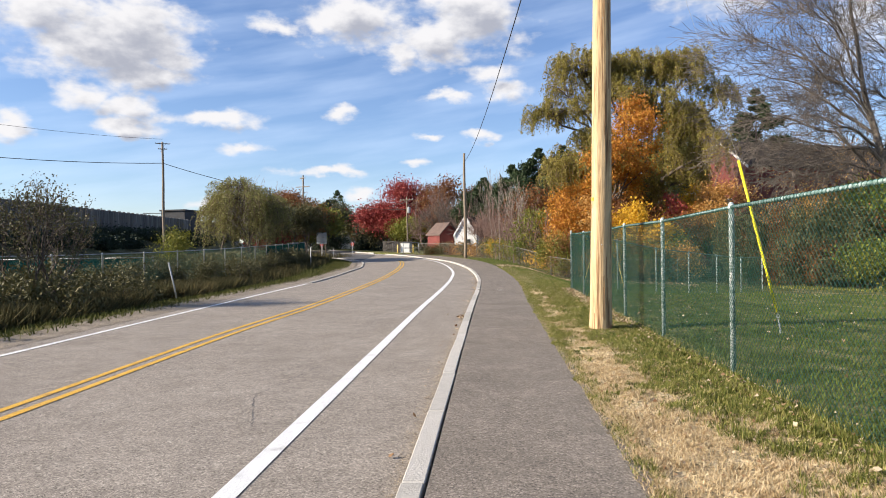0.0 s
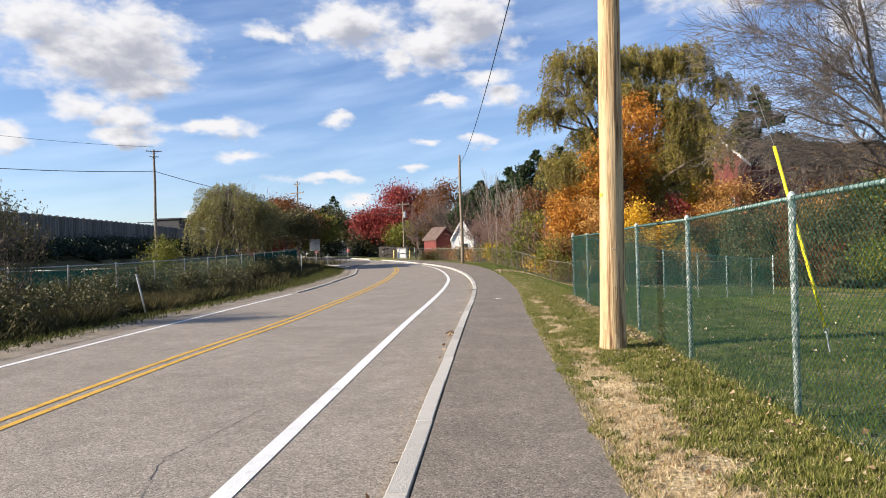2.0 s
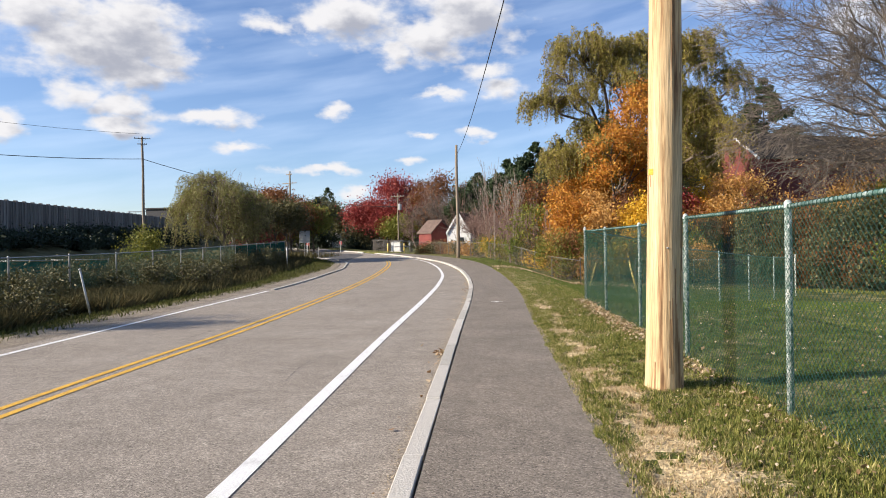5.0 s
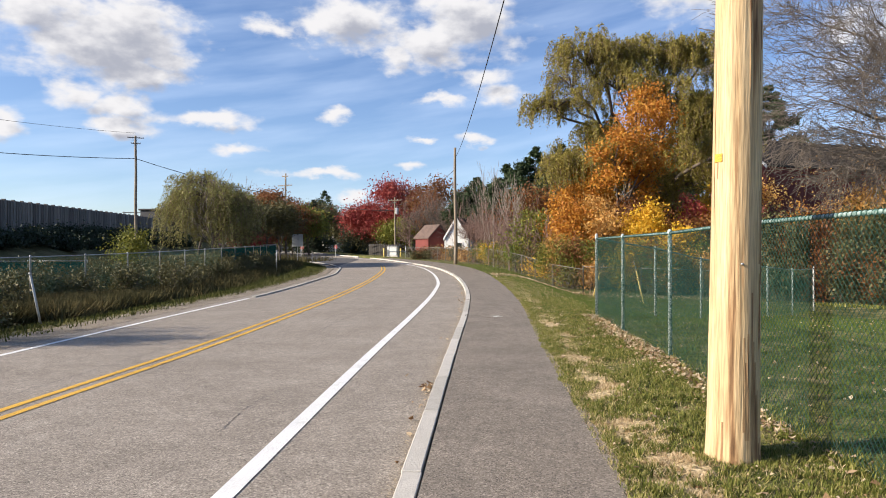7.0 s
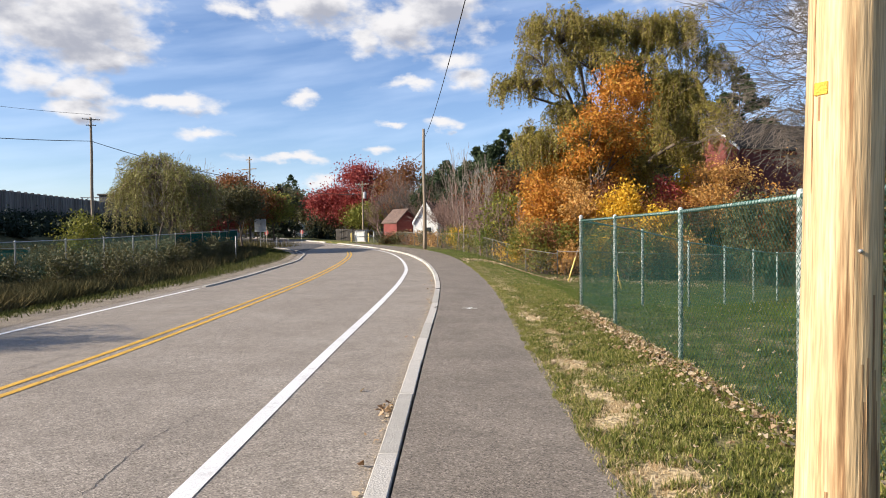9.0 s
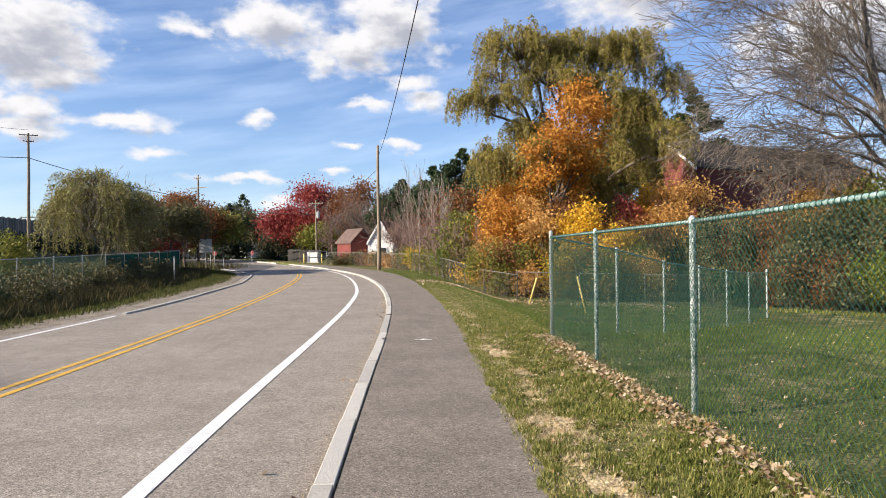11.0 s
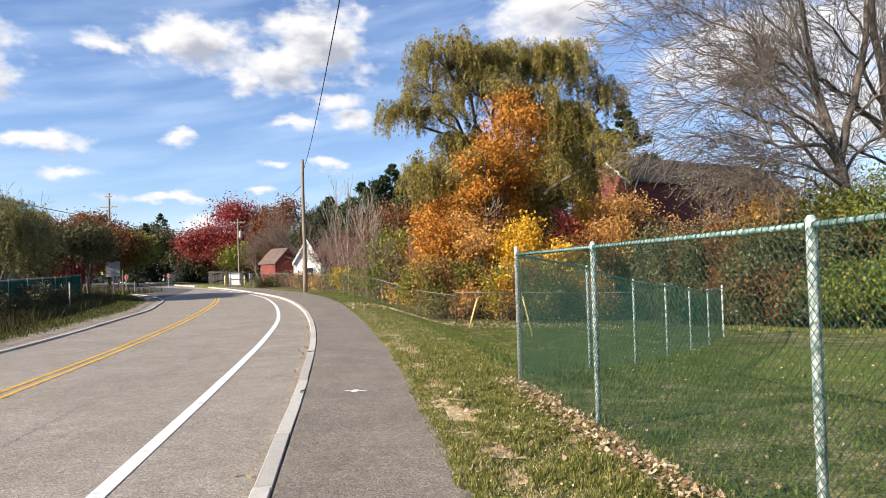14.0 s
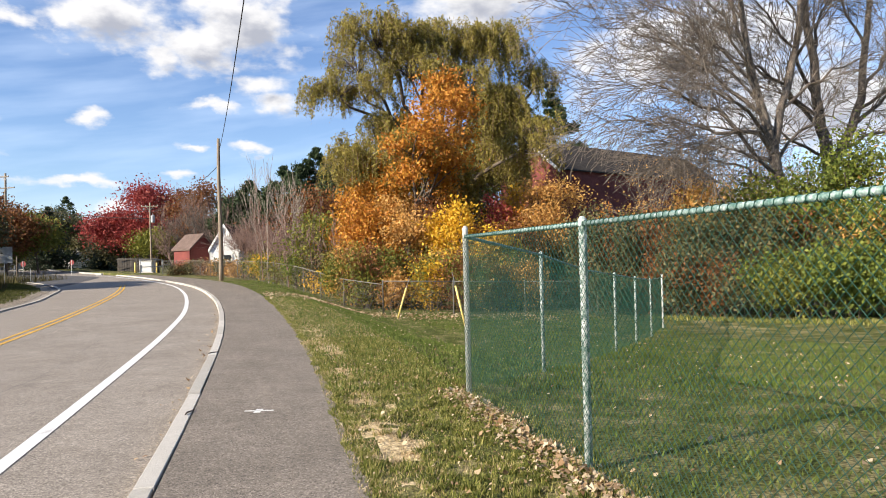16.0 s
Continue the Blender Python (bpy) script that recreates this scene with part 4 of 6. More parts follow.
def broadleaf(x, y, width, height, leaf, label, seed, n=9000, size=0.28, bark=BARK, clump=0.75, stem=0.16, low=0.0, name="tree", category="tree", depth=3, spread=0.6, group="", trunk_r=None):
    rng = np.random.default_rng(seed)
    segs, tips = [], []
    grow(rng, (0, 0, 0), (0, 0, 1), height * 0.42, trunk_r or height * 0.022, depth, segs, tips, spread=spread, kids=(3, 4), up=0.07, first=0.3)
    segs, tips = fit_segs(segs, tips, width * 0.86, height * 0.93)
    ctr = np.array([t[0] for t in tips])
    ctr = ctr[ctr[:, 2] > low * height]
    pick = rng.integers(0, len(ctr), n)
    pts = ctr[pick] + rng.normal(size=(n, 3)) * clump * np.array((1, 1, 0.75))
    return place_tree(name, label, category, x, y, segments_mesh("trunk", segs, bark, 5), leaves_mesh("crown", pts, size, leaf, rng), group)


def shrub(x, y, width, height, leaf, label, seed, n=3000, size=0.14, bark=BARK, clump=0.26, group="", name="shrub", stems=7, z=None):
    rng = np.random.default_rng(seed)
    segs, tips, cuts = [], [], [0]
    for k in range(stems):
        a = rng.uniform(0, 6.28)
        lean = rng.uniform(0.1, 0.75)
        grow(rng, (0.15 * math.cos(a), 0.15 * math.sin(a), -0.1), (math.cos(a) * lean, math.sin(a) * lean, 1), height * 0.55, 0.02, 2, segs, tips, spread=0.5, kids=(2, 3), up=0.02, first=0.15)
        cuts.append(len(segs))
    segs, tips = fit_segs(segs, tips, width, height)
    ctr = np.array([t[0] for t in tips] + [np.array(s[1]) for s in segs if s[1][2] > height * 0.12])
    pts = ctr[rng.integers(0, len(ctr), n)] + rng.normal(size=(n, 3)) * clump
    pts[:, 2] = np.abs(pts[:, 2])
    ob = thing(name, label, "shrub", at=pose(x, y, gz(x, y) if z is None else z), group=group)
    for a, b in zip(cuts, cuts[1:]):
        part("stem", segments_mesh("stem", segs[a:b], bark, 4), ob)
    part("foliage", leaves_mesh("foliage", pts, size, leaf, rng), ob)
    return ob


def willow(x, y, leaf, label, seed, lobes, size=0.3, trunk_r=0.5, fork=0.3, floor=1.0, leaves=34):
    """A weeping tree: limbs arch from the trunk into rounded lobes (dx, dy, z, half width, half height, strand length, sprays); each spray is a handful of strands of narrow leaves hanging close together."""
    rng = np.random.default_rng(seed)
    top = max(l[2] for l in lobes)
    knot = np.array((0.3, 0.0, top * fork))
    mid = knot * 0.5 + np.array((0.15, 0.1, 0))
    trunk = [((0, 0, -0.3), tuple(mid), trunk_r * 1.15, trunk_r * 0.95), (tuple(mid), tuple(knot), trunk_r * 0.95, trunk_r * 0.85)]
    limbs, pts, hang_segs = [], [], []
    for dx, dy, z, rx, rz, length, sprays in lobes:
        c = np.array((dx, dy, z - rz * 0.5))
        last, r = knot, trunk_r * 0.5
        for k in range(1, 8):
            t = k / 7
            q = knot + (c - knot) * t + np.array((0, 0, math.sin(math.pi * t) * 0.12 * np.linalg.norm(c - knot))) + rng.normal(size=3) * 0.18
            limbs.append((tuple(last), tuple(q), r, r * 0.82))
            last, r = q, r * 0.82
        for k in range(sprays):
            a, u = rng.uniform(0, 6.283), rng.uniform(-0.35, 1.0)
            h = math.sqrt(max(0.0, 1 - u * u)) * rng.uniform(0.45, 1.08)
            ry = max(rx, 2.2)
            tip = np.array((dx, dy, z)) + np.array((math.cos(a) * h * rx, math.sin(a) * h * ry, u * rz * rng.uniform(0.7, 1.12)))
            elbow = (last + tip) / 2 + np.array((0, 0, 0.25 * rz)) + rng.normal(size=3) * 0.15
            limbs.append((tuple(last), tuple(elbow), r * 0.45, 0.03))
            limbs.append((tuple(elbow), tuple(tip), 0.03, 0.014))
            out = np.array((math.cos(a), math.sin(a), 0.0)) * (0.35 + h * 0.5)
            reach = length * rng.uniform(0.4, 1.3)
            for j in range(rng.integers(5, 10)):
                st = tip + rng.normal(size=3) * np.array((0.34, 0.34, 0.16)) - (tip - elbow) * rng.uniform(0, 0.5)
                L = min(reach * rng.uniform(0.5, 1.15), st[2] - floor * rng.uniform(0.5, 1.6))
                if 0.25 > L:
                    continue
                m = max(10, int(leaves * min(L, 3.4) / 2.2))
                t = np.sort(rng.uniform(0, 1, m))[:, None]
                sway = rng.normal(size=3) * np.array((0.22, 0.22, 0.0))
                lane = st + (out + sway) * np.sqrt(t) * 1.05 + np.array((0, 0, -1)) * (t**1.4) * L + np.array((0, 0, 0.5)) * np.sqrt(t) * (1 - t)
                pts.append(lane + rng.normal(size=(m, 3)) * np.array((0.075, 0.075, 0.07)))
                hang_segs.append((st, lane[len(lane) // 2], 0.011, 0.008))
                hang_segs.append((lane[len(lane) // 2], lane[-1], 0.008, 0.004))
    ob = thing("willow_tree", label, "tree", at=pose(x, y, gz(x, y)))
    part("trunk", segments_mesh("trunk", trunk, BARK, 10), ob)
    part("limbwork", segments_mesh("limbwork", limbs, BARK, 5), ob)
    tagged(part("fine_growth", segments_mesh("fine_growth", hang_segs, TWIG_RED, 3), ob), kind="stuff")
    part("crown", leaves_mesh("crown", np.concatenate(pts), size, leaf, rng, aspect=0.27, hang=0.5), ob)
    return ob


def conifer(x, y, width, height, leaf, label, seed, n=9000, size=0.3, pine=False, base=0.12):
    rng = np.random.default_rng(seed)
    segs = [((0, 0, h), (0, 0, h + height / 12), height * 0.014 * (1 - h / height) + 0.02, height * 0.014 * (1 - (h + height / 12) / height) + 0.02) for h in np.linspace(0, height * 11 / 12, 12)]
    pts = []
    z = height * base
    while z < height * 0.985:
        f = (z / height - base) / (1 - base)
        reach = width / 2 * ((1 - f) ** 0.8 if not pine else (0.45 + 0.6 * math.sin(math.pi * min(1, f * 0.9 + 0.12))) * (1 - f**4))
        for k in range(rng.integers(4, 7)):
            a = rng.uniform(0, 6.28)
            L = reach * rng.uniform(0.55, 1.1)
            tip = np.array((math.cos(a) * L, math.sin(a) * L, z + (L * 0.15 if pine else -L * 0.22)))
            root = np.array((0, 0, z))
            segs.append((root, tip, 0.03 + 0.01 * L, 0.012))
            m = max(8, int(n / (5.5 * (35 if not pine else 18)) * (0.4 + L / (width / 2))))
            t = rng.uniform(0.2 if not pine else 0.45, 1.05, m)[:, None]
            pts.append(root + (tip - root) * t + rng.normal(size=(m, 3)) * np.array((0.22, 0.22, 0.13 if not pine else 0.2)) * (0.5 + 0.35 * L))
        z += height * 0.028 if not pine else height * 0.05
    pts = np.concatenate(pts)
    return place_tree("conifer", label, "tree", x, y, segments_mesh("trunk", segs, BARK, 5), leaves_mesh("crown", pts, size, leaf, rng, aspect=0.35))


def bare_tree(x, y, height, width, label, seed, bark=BARK_GREY, depth=5, r=0.28, trunks=2, spread=0.5, kids=(2, 3), lean=0.2, leaf=None, n=0, up=0.04, leaf_size=0.13, clump=0.3):
    rng = np.random.default_rng(seed)
    segs, tips = [], []
    for k in range(trunks):
        a = 6.28 * k / trunks + rng.uniform(0, 1)
        ln = 0 if trunks == 1 else lean
        grow(rng, (0.25 * math.cos(a) * (trunks > 1), 0.25 * math.sin(a) * (trunks > 1), -0.2), (math.cos(a) * ln, math.sin(a) * ln, 1), height * 0.33, r, depth, segs, tips, spread=spread, kids=kids, up=up, wobble=0.2, shrink=0.72, taper=0.6, first=0.25)
    segs, tips = fit_segs(segs, tips, width, height)
    segs = [(a, b, max(c, 0.008), max(d, 0.006)) for a, b, c, d in segs]
    crown = None
    if leaf is not None:
        ctr = np.array([t[0] for t in tips])
        pts = ctr[rng.integers(0, len(ctr), n)] + rng.normal(size=(n, 3)) * clump
        crown = leaves_mesh("crown", pts, leaf_size, leaf, rng)
    cut = max(d for _, _, _, d in segs) * 0.45
    thick, thin = [g for g in segs if g[2] >= cut], [g for g in segs if cut > g[2]]
    ob = place_tree("bare_tree" if leaf is None else "tree", label, "tree", x, y, segments_mesh("trunk", thick, bark, 8), crown)
    tagged(part("branchwork", segments_mesh("branchwork", thin, bark, 4), ob), kind="stuff")
    return ob


def spreading_tree(x, y, label, seed, stems, limbs, bark=BARK_GREY):
    """A bare tree: stems are lists of (dx, dy, z, r); limbs (stem, height, dx, dy, dz, r) sweep outwards and carry fine branching."""
    rng = np.random.default_rng(seed)
    thick, thin = [], []
    for st in stems:
        for (a, b) in zip(st, st[1:]):
            n = 5
            p0 = np.array(a[:3], float)
            for k in range(n):
                t = (k + 1) / n
                q = np.array(a[:3]) * (1 - t) + np.array(b[:3]) * t + rng.normal(size=3) * 0.06 * (t < 1)
                thick.append((tuple(p0), tuple(q), a[3] * (1 - k / n) + b[3] * k / n, a[3] * (1 - t) + b[3] * t))
                p0 = q
    tips = []
    for si, h, dx, dy, dz, r in limbs:
        st = stems[si]
        zs = [q[2] for q in st]
        p = np.array([np.interp(h, zs, [q[i] for q in st]) for i in range(3)])
        e = p + np.array((dx, dy, dz))
        L = np.linalg.norm(e - p)
        last, rr, n = p, r, 9
        for k in range(1, n + 1):
            t = k / n
            q = p + (e - p) * t + np.array((0, 0, 0.10 * L * math.sin(math.pi * t))) + rng.normal(size=3) * 0.02 * L
            r1 = max(0.02, r * (1 - 0.9 * t))
            thick.append((tuple(last), tuple(q), rr, r1))
            d = (q - last) / np.linalg.norm(q - last)
            if k > 1:
                for j in range(3):
                    a = rng.normal(size=3)
                    a -= d * np.dot(a, d)
                    a /= np.linalg.norm(a)
                    nd = d * 0.82 + a * np.array((1, 1, 0.7)) * 0.62
                    grow(rng, q, nd / np.linalg.norm(nd), 0.17 * L + 0.7, max(0.012, r1 * 0.4), 2, thin, tips, spread=0.5, kids=(3, 4), up=-0.015, wobble=0.2, shrink=0.7, taper=0.5, first=0.1)
            last, rr = q, r1
    thin = [(a, b, max(c, 0.012), max(d, 0.009)) for a, b, c, d in thin]
    ob = place_tree("bare_tree", label, "tree", x, y, segments_mesh("trunk", thick, bark, 8), None)
    tagged(part("branchwork", segments_mesh("branchwork", thin, bark, 3), ob), kind="stuff")
    return ob


# the great willow and the maple in front of it
BIG = [(-2.3, -0.6, 18.5, 1.9, 1.4, 1.5, 24), (2.2, 0.0, 19.0, 1.6, 1.2, 1.6, 16), (4.9, -7.6, 10.4, 1.4, 1.5, 2.8, 12), (-6.2, 0.0, 17.0, 2.2, 1.4, 1.6, 15), (-5.4, -0.5, 15.0, 2.3, 1.5, 1.8, 14), (-3.4, -8.6, 9.8, 1.8, 1.0, 1.8, 14), (-4.8, -0.5, 19.0, 3.1, 1.9, 2.0, 46), (-7.6, -1.0, 14.9, 2.2, 1.2, 1.5, 26), (0.1, 0.5, 18.9, 2.2, 1.7, 1.7, 34), (4.1, 0.0, 18.7, 2.6, 2.0, 2.2, 42), (7.6, 0.5, 16.2, 1.8, 1.4, 1.8, 20),
       (-2.0, -1.0, 16.4, 3.0, 1.7, 2.0, 40), (1.6, -1.6, 15.0, 2.4, 1.8, 2.4, 30), (3.7, -1.8, 13.2, 2.2, 2.2, 3.0, 42), (4.6, 0.0, 12.4, 1.2, 1.5, 2.0, 14), (2.8, -2.2, 9.6, 2.0, 1.8, 3.0, 30), (3.9, -2.0, 8.8, 1.5, 1.5, 2.6, 16),
       (-5.2, -0.4, 11.9, 2.0, 1.4, 2.0, 20), (-2.4, 0.6, 12.0, 2.6, 2.0, 2.4, 26), (-4.6, -4.5, 9.2, 3.2, 1.5, 1.9, 52), (-7.0, -4.5, 9.6, 1.7, 1.2, 1.7, 20), (-0.8, -3.4, 8.4, 2.4, 1.6, 2.2, 26), (0.6, 1.5, 11.0, 3.0, 2.0, 3.0, 26)]
willow(8.3, 67, WILLOW_LEAF, "huge weeping willow with olive and yellowing leaves", 11, BIG, size=0.215, trunk_r=0.62, leaves=64)
broadleaf(5.7, 58.5, 9.0, 14.6, ORANGE_LEAF, "orange autumn maple in front of a willow", 12, n=19000, size=0.21, clump=0.5, low=0.36, spread=1.0)
broadleaf(11.8, 60.5, 3.2, 7.4, GOLD_LEAF, "slim golden tree under the willow's edge", 19, n=3500, size=0.18, clump=0.4, low=0.3)
for k in range(8):
    broadleaf(-1.0 + 1.9 * k, 73 + 1.3 * (k % 3), 5.4, 7.6 + 0.8 * (k % 2), DULL_LEAF if k % 3 else RUST_LEAF, "dense dull undergrowth tree behind the willow", 560 + k, n=5200, size=0.24, clump=0.8)
broadleaf(1.4, 55, 4.0, 5.0, ORANGE_LEAF, "small orange-leaved tree at the shrubs' edge", 13, n=5000, size=0.2, clump=0.4)
broadleaf(7.0, 51.5, 3.6, 5.4, GOLD_LEAF, "small golden-yellow maple behind the fence", 14, n=6000, size=0.19, clump=0.36)
broadleaf(4.4, 53, 3.4, 5.0, PEACH_LEAF, "small peach-coloured tree among the shrubs", 15, n=3500, size=0.18, clump=0.36)
broadleaf(12.8, 57, 5.6, 7.6, PEACH_LEAF, "peach and orange tree before the red house", 16, n=8000, size=0.17, clump=0.5)
broadleaf(10.4, 58, 2.0, 6.6, RED_LEAF, "narrow dark red tree beside the house", 17, n=2200, size=0.18, clump=0.3)
broadleaf(-1.2, 59, 3.0, 4.6, SHRUB_LEAF, "sparse olive and yellow tree above the shrubs", 18, n=2200, size=0.2, clump=0.45)
for i, (x, y, w, h) in enumerate([(16.6, 58, 4.4, 5.6), (20.4, 60, 5.0, 5.8), (24.4, 61, 5.6, 6.4), (28.6, 61, 6.0, 7.6)]):
    bare_tree(x, y, h, w, "twiggy brown tree with a few orange leaves before the house", 24 + i, depth=4, r=0.09, trunks=3, lean=0.5, leaf=PEACH_LEAF if i % 3 else ORANGE_LEAF, n=1500, up=0.0, spread=0.6, kids=(2, 3), bark=BARK_GREY, leaf_size=0.2)
conifer(27.2, 98, 10.0, 23.0, PINE_NEEDLE, "tall dark pine behind the house", 21, n=42000, size=0.5, pine=True)
conifer(17.5, 92, 7.5, 20.0, PINE_NEEDLE, "dark pine behind the willow", 22, n=14000, size=0.5, pine=True)
for i, (x, y, h, w) in enumerate([(-9.5, 105, 12.8, 9.5), (-5.4, 106, 14.8, 10.5), (-1.4, 105, 17.0, 11), (2.2, 107, 17.6, 11), (6.0, 104, 16.0, 9), (-3.4, 101, 12.0, 8), (-7.6, 101, 10.5, 7)]):
    conifer(x, y, w, h, PINE_NEEDLE, "dark green pine on the low rise behind the thicket", 30 + i, n=26000, size=0.46, pine=True)
spreading_tree(19.8, 44, "large bare grey tree with low sweeping limbs", 41, [[(0, 0, -0.2, 0.36), (-0.1, 0, 5, 0.27), (-0.7, 0, 8, 0.21), (-1.5, 0.2, 12, 0.14), (-2.2, 0.3, 18, 0.07)], [(-0.5, 0, 7, 0.2), (1.2, 0.5, 12, 0.14), (2.0, 0.5, 18, 0.05)]],
    [(0, 7.0, -7.6, -0.6, 3.0, 0.11), (0, 6.6, -7.0, 1.2, 2.0, 0.10), (0, 6.0, -5.6, -1.5, 1.0, 0.09), (0, 8.6, -7.0, 0.8, 4.2, 0.10), (0, 10.0, -6.5, 1.6, 5.0, 0.09), (0, 5.4, -4.6, 0.6, 1.4, 0.08), (0, 7.8, -6.0, -2.2, 1.8, 0.09), (0, 11.5, -4.0, -1, 6.0, 0.08),
     (0, 6.5, 5.0, 1.0, 3.0, 0.09), (1, 9.0, 5.0, -1.0, 2.5, 0.08), (1, 11.0, 4.0, 0.6, 4.0, 0.08), (0, 13.0, -3.5, 0.5, 4.0, 0.06), (1, 13.0, -2.5, 0.5, 4.5, 0.06), (0, 9.0, -2.0, 3.0, 4.0, 0.07), (0, 9.4, -4.5, -1.2, 5.5, 0.08)])
spreading_tree(24.0, 46, "large bare grey tree forking low into two stems", 42, [[(0, 0, -0.2, 0.42), (-0.2, 0, 6.5, 0.31), (-0.9, 0, 10, 0.22), (-1.6, 0.2, 19, 0.1)], [(-0.2, 0, 6.3, 0.26), (1.6, 0, 10, 0.19), (2.8, 0.2, 18, 0.08)]],
    [(0, 8.0, -5.5, 0.5, 4.5, 0.12), (0, 10.0, -4.5, -1.0, 5.0, 0.1), (1, 8.5, 6.0, 0.6, 2.5, 0.12), (1, 10.0, 4.0, -1.0, 5.0, 0.1), (0, 12.0, 3.0, 1.0, 5.0, 0.09), (0, 7.0, -6.5, -0.8, 1.0, 0.09), (0, 9.0, -6.5, -1.0, 2.6, 0.1), (1, 9.4, 3.5, -2.5, 1.5, 0.09), (1, 12.0, -2.5, 0.5, 5.0, 0.08), (1, 7.4, 6.5, -0.5, 0.6, 0.1)])
bare_tree(21.5, 53, 10.5, 11, "bare twiggy tree with a few orange leaves", 43, depth=5, r=0.12, trunks=3, lean=0.6, leaf=PEACH_LEAF, n=3200, up=-0.02, spread=0.65)
bare_tree(26.5, 60, 11, 13, "bare twiggy tree in front of the red house", 44, depth=5, r=0.12, trunks=3, lean=0.5, leaf=PEACH_LEAF, n=2200, up=0.0)


def thicket():
    """Slender bare saplings standing close together."""
    rng = np.random.default_rng(51)
    for k in range(46):
        x, y = rng.uniform(-8.8, -2.2), rng.uniform(55, 76)
        if PATH_EDGE(y) + 2.0 > x:
            x = float(PATH_EDGE(y)) + rng.uniform(2.2, 6.5)
        h = rng.uniform(2.6, 4.6) if k % 6 else rng.uniform(5.2, 7.0)
        segs, tips = [], []
        grow(rng, (0, 0, -0.1), (rng.normal() * 0.06, rng.normal() * 0.06, 1), h * 0.55, 0.036, 3, segs, tips, spread=0.36, kids=(2, 3), up=0.1, wobble=0.08, first=0.3)
        segs = [(a, b, max(c, 0.011), max(d, 0.008)) for a, b, c, d in segs]
        ob = thing("sapling", "slender pale bare sapling in a thicket", "sapling", at=pose(x, y, gz(x, y)), group="saplings in the thicket")
        part("stem", segments_mesh("stem", segs, BARK_PALE if k % 6 == 0 else TWIG_RED, 3), ob)


thicket()
SHRUBS = [
    (SHRUB_LEAF, "green and yellow leafy shrub behind the fence"), (GOLD_LEAF, "golden autumn shrub behind the fence"), (RUST_LEAF, "rust-brown autumn shrub behind the fence"),
    (DULL_LEAF, "dull olive shrub behind the fence"), (PEACH_LEAF, "peach-coloured autumn shrub behind the fence"), (VINE_LEAF, "green vine-covered shrub behind the fence"),
]
rng0 = np.random.default_rng(61)
for k in range(16):
    y = 50 + k * 1.35
    x = float(bend_fence(y)) + rng0.uniform(0.5, 2.2)
    lf, lb = SHRUBS[[0, 4, 2, 0, 1, 3, 5, 4][k % 8]]
    shrub(x, y, rng0.uniform(1.4, 2.2), rng0.uniform(1.1, 2.0), lf, lb, 100 + k, n=1500, size=0.13, group="shrubs along the back fence")
for k in range(22):
    x = 0.4 + k * 0.42 + rng0.normal() * 0.2
    y = 48.4 - 0.25 * (x - 2) + rng0.uniform(0.2, 3.4)
    lf, lb = SHRUBS[[0, 4, 0, 2, 1, 4, 0, 2, 3, 1][k % 10]]
    shrub(x, y, rng0.uniform(1.5, 2.4), rng0.uniform(1.6, 3.0), lf, lb, 500 + k, n=2600, size=0.13, group="shrubs along the back fence")
for k in range(13):
    x = 0.6 + k * 1.12 + rng0.normal() * 0.3
    broadleaf(x, 58.5 + rng0.uniform(-2.5, 3.5), rng0.uniform(3.0, 4.4), rng0.uniform(3.8, 6.2), [ORANGE_LEAF, SHRUB_LEAF, ORANGE_LEAF, PEACH_LEAF, RUST_LEAF][k % 5], "dense low autumn tree beneath the willow", 540 + k, n=3800, size=0.19, clump=0.5)
# vine-covered hedge at the lawn's far side
hedge_x = smooth_curve([(12.0, 43.4), (13.6, 42.0), (16.0, 39.8), (18.5, 38.3), (22, 36.6), (28, 34.2), (36, 31)])
for k in range(46):
    x = 11.6 + (k // 2) * 0.95 + rng0.normal() * 0.3
    back = k % 2
    y = float(hedge_x(x)) + 0.7 + rng0.uniform(0, 0.8) + back * 1.9
    # left of x 15.5 the shade is put into duller leaf colours
    lf, lb = SHRUBS[[3, 3, 2, 2][k % 4] if 15.5 > x else ([5, 3, 0, 3, 5, 2, 0, 3, 5, 3] if 19 > x else [5, 0, 5, 5, 0, 3, 5, 0, 5, 4])[k % 10]]
    shrub(x, y, rng0.uniform(2.0, 3.0), rng0.uniform(1.6, 3.3) + back * 1.5, lf, lb.replace("behind the fence", "at the lawn's edge"), 140 + k, n=3400, size=0.15, clump=0.25, group="shrubs at the lawn's edge")
for k in range(9):
    x = 16.0 + k * 2.0
    y = float(hedge_x(x)) + 4.6 + rng0.uniform(0, 1.5)
    broadleaf(x, y, 4.6, rng0.uniform(5.6, 7.4) + 0.25 * k, [PEACH_LEAF, SHRUB_LEAF, VINE_LEAF, VINE_LEAF][k % 4], "tall yellowing shrub-like tree at the lawn's edge", 170 + k, n=5500, size=0.17, clump=0.5)

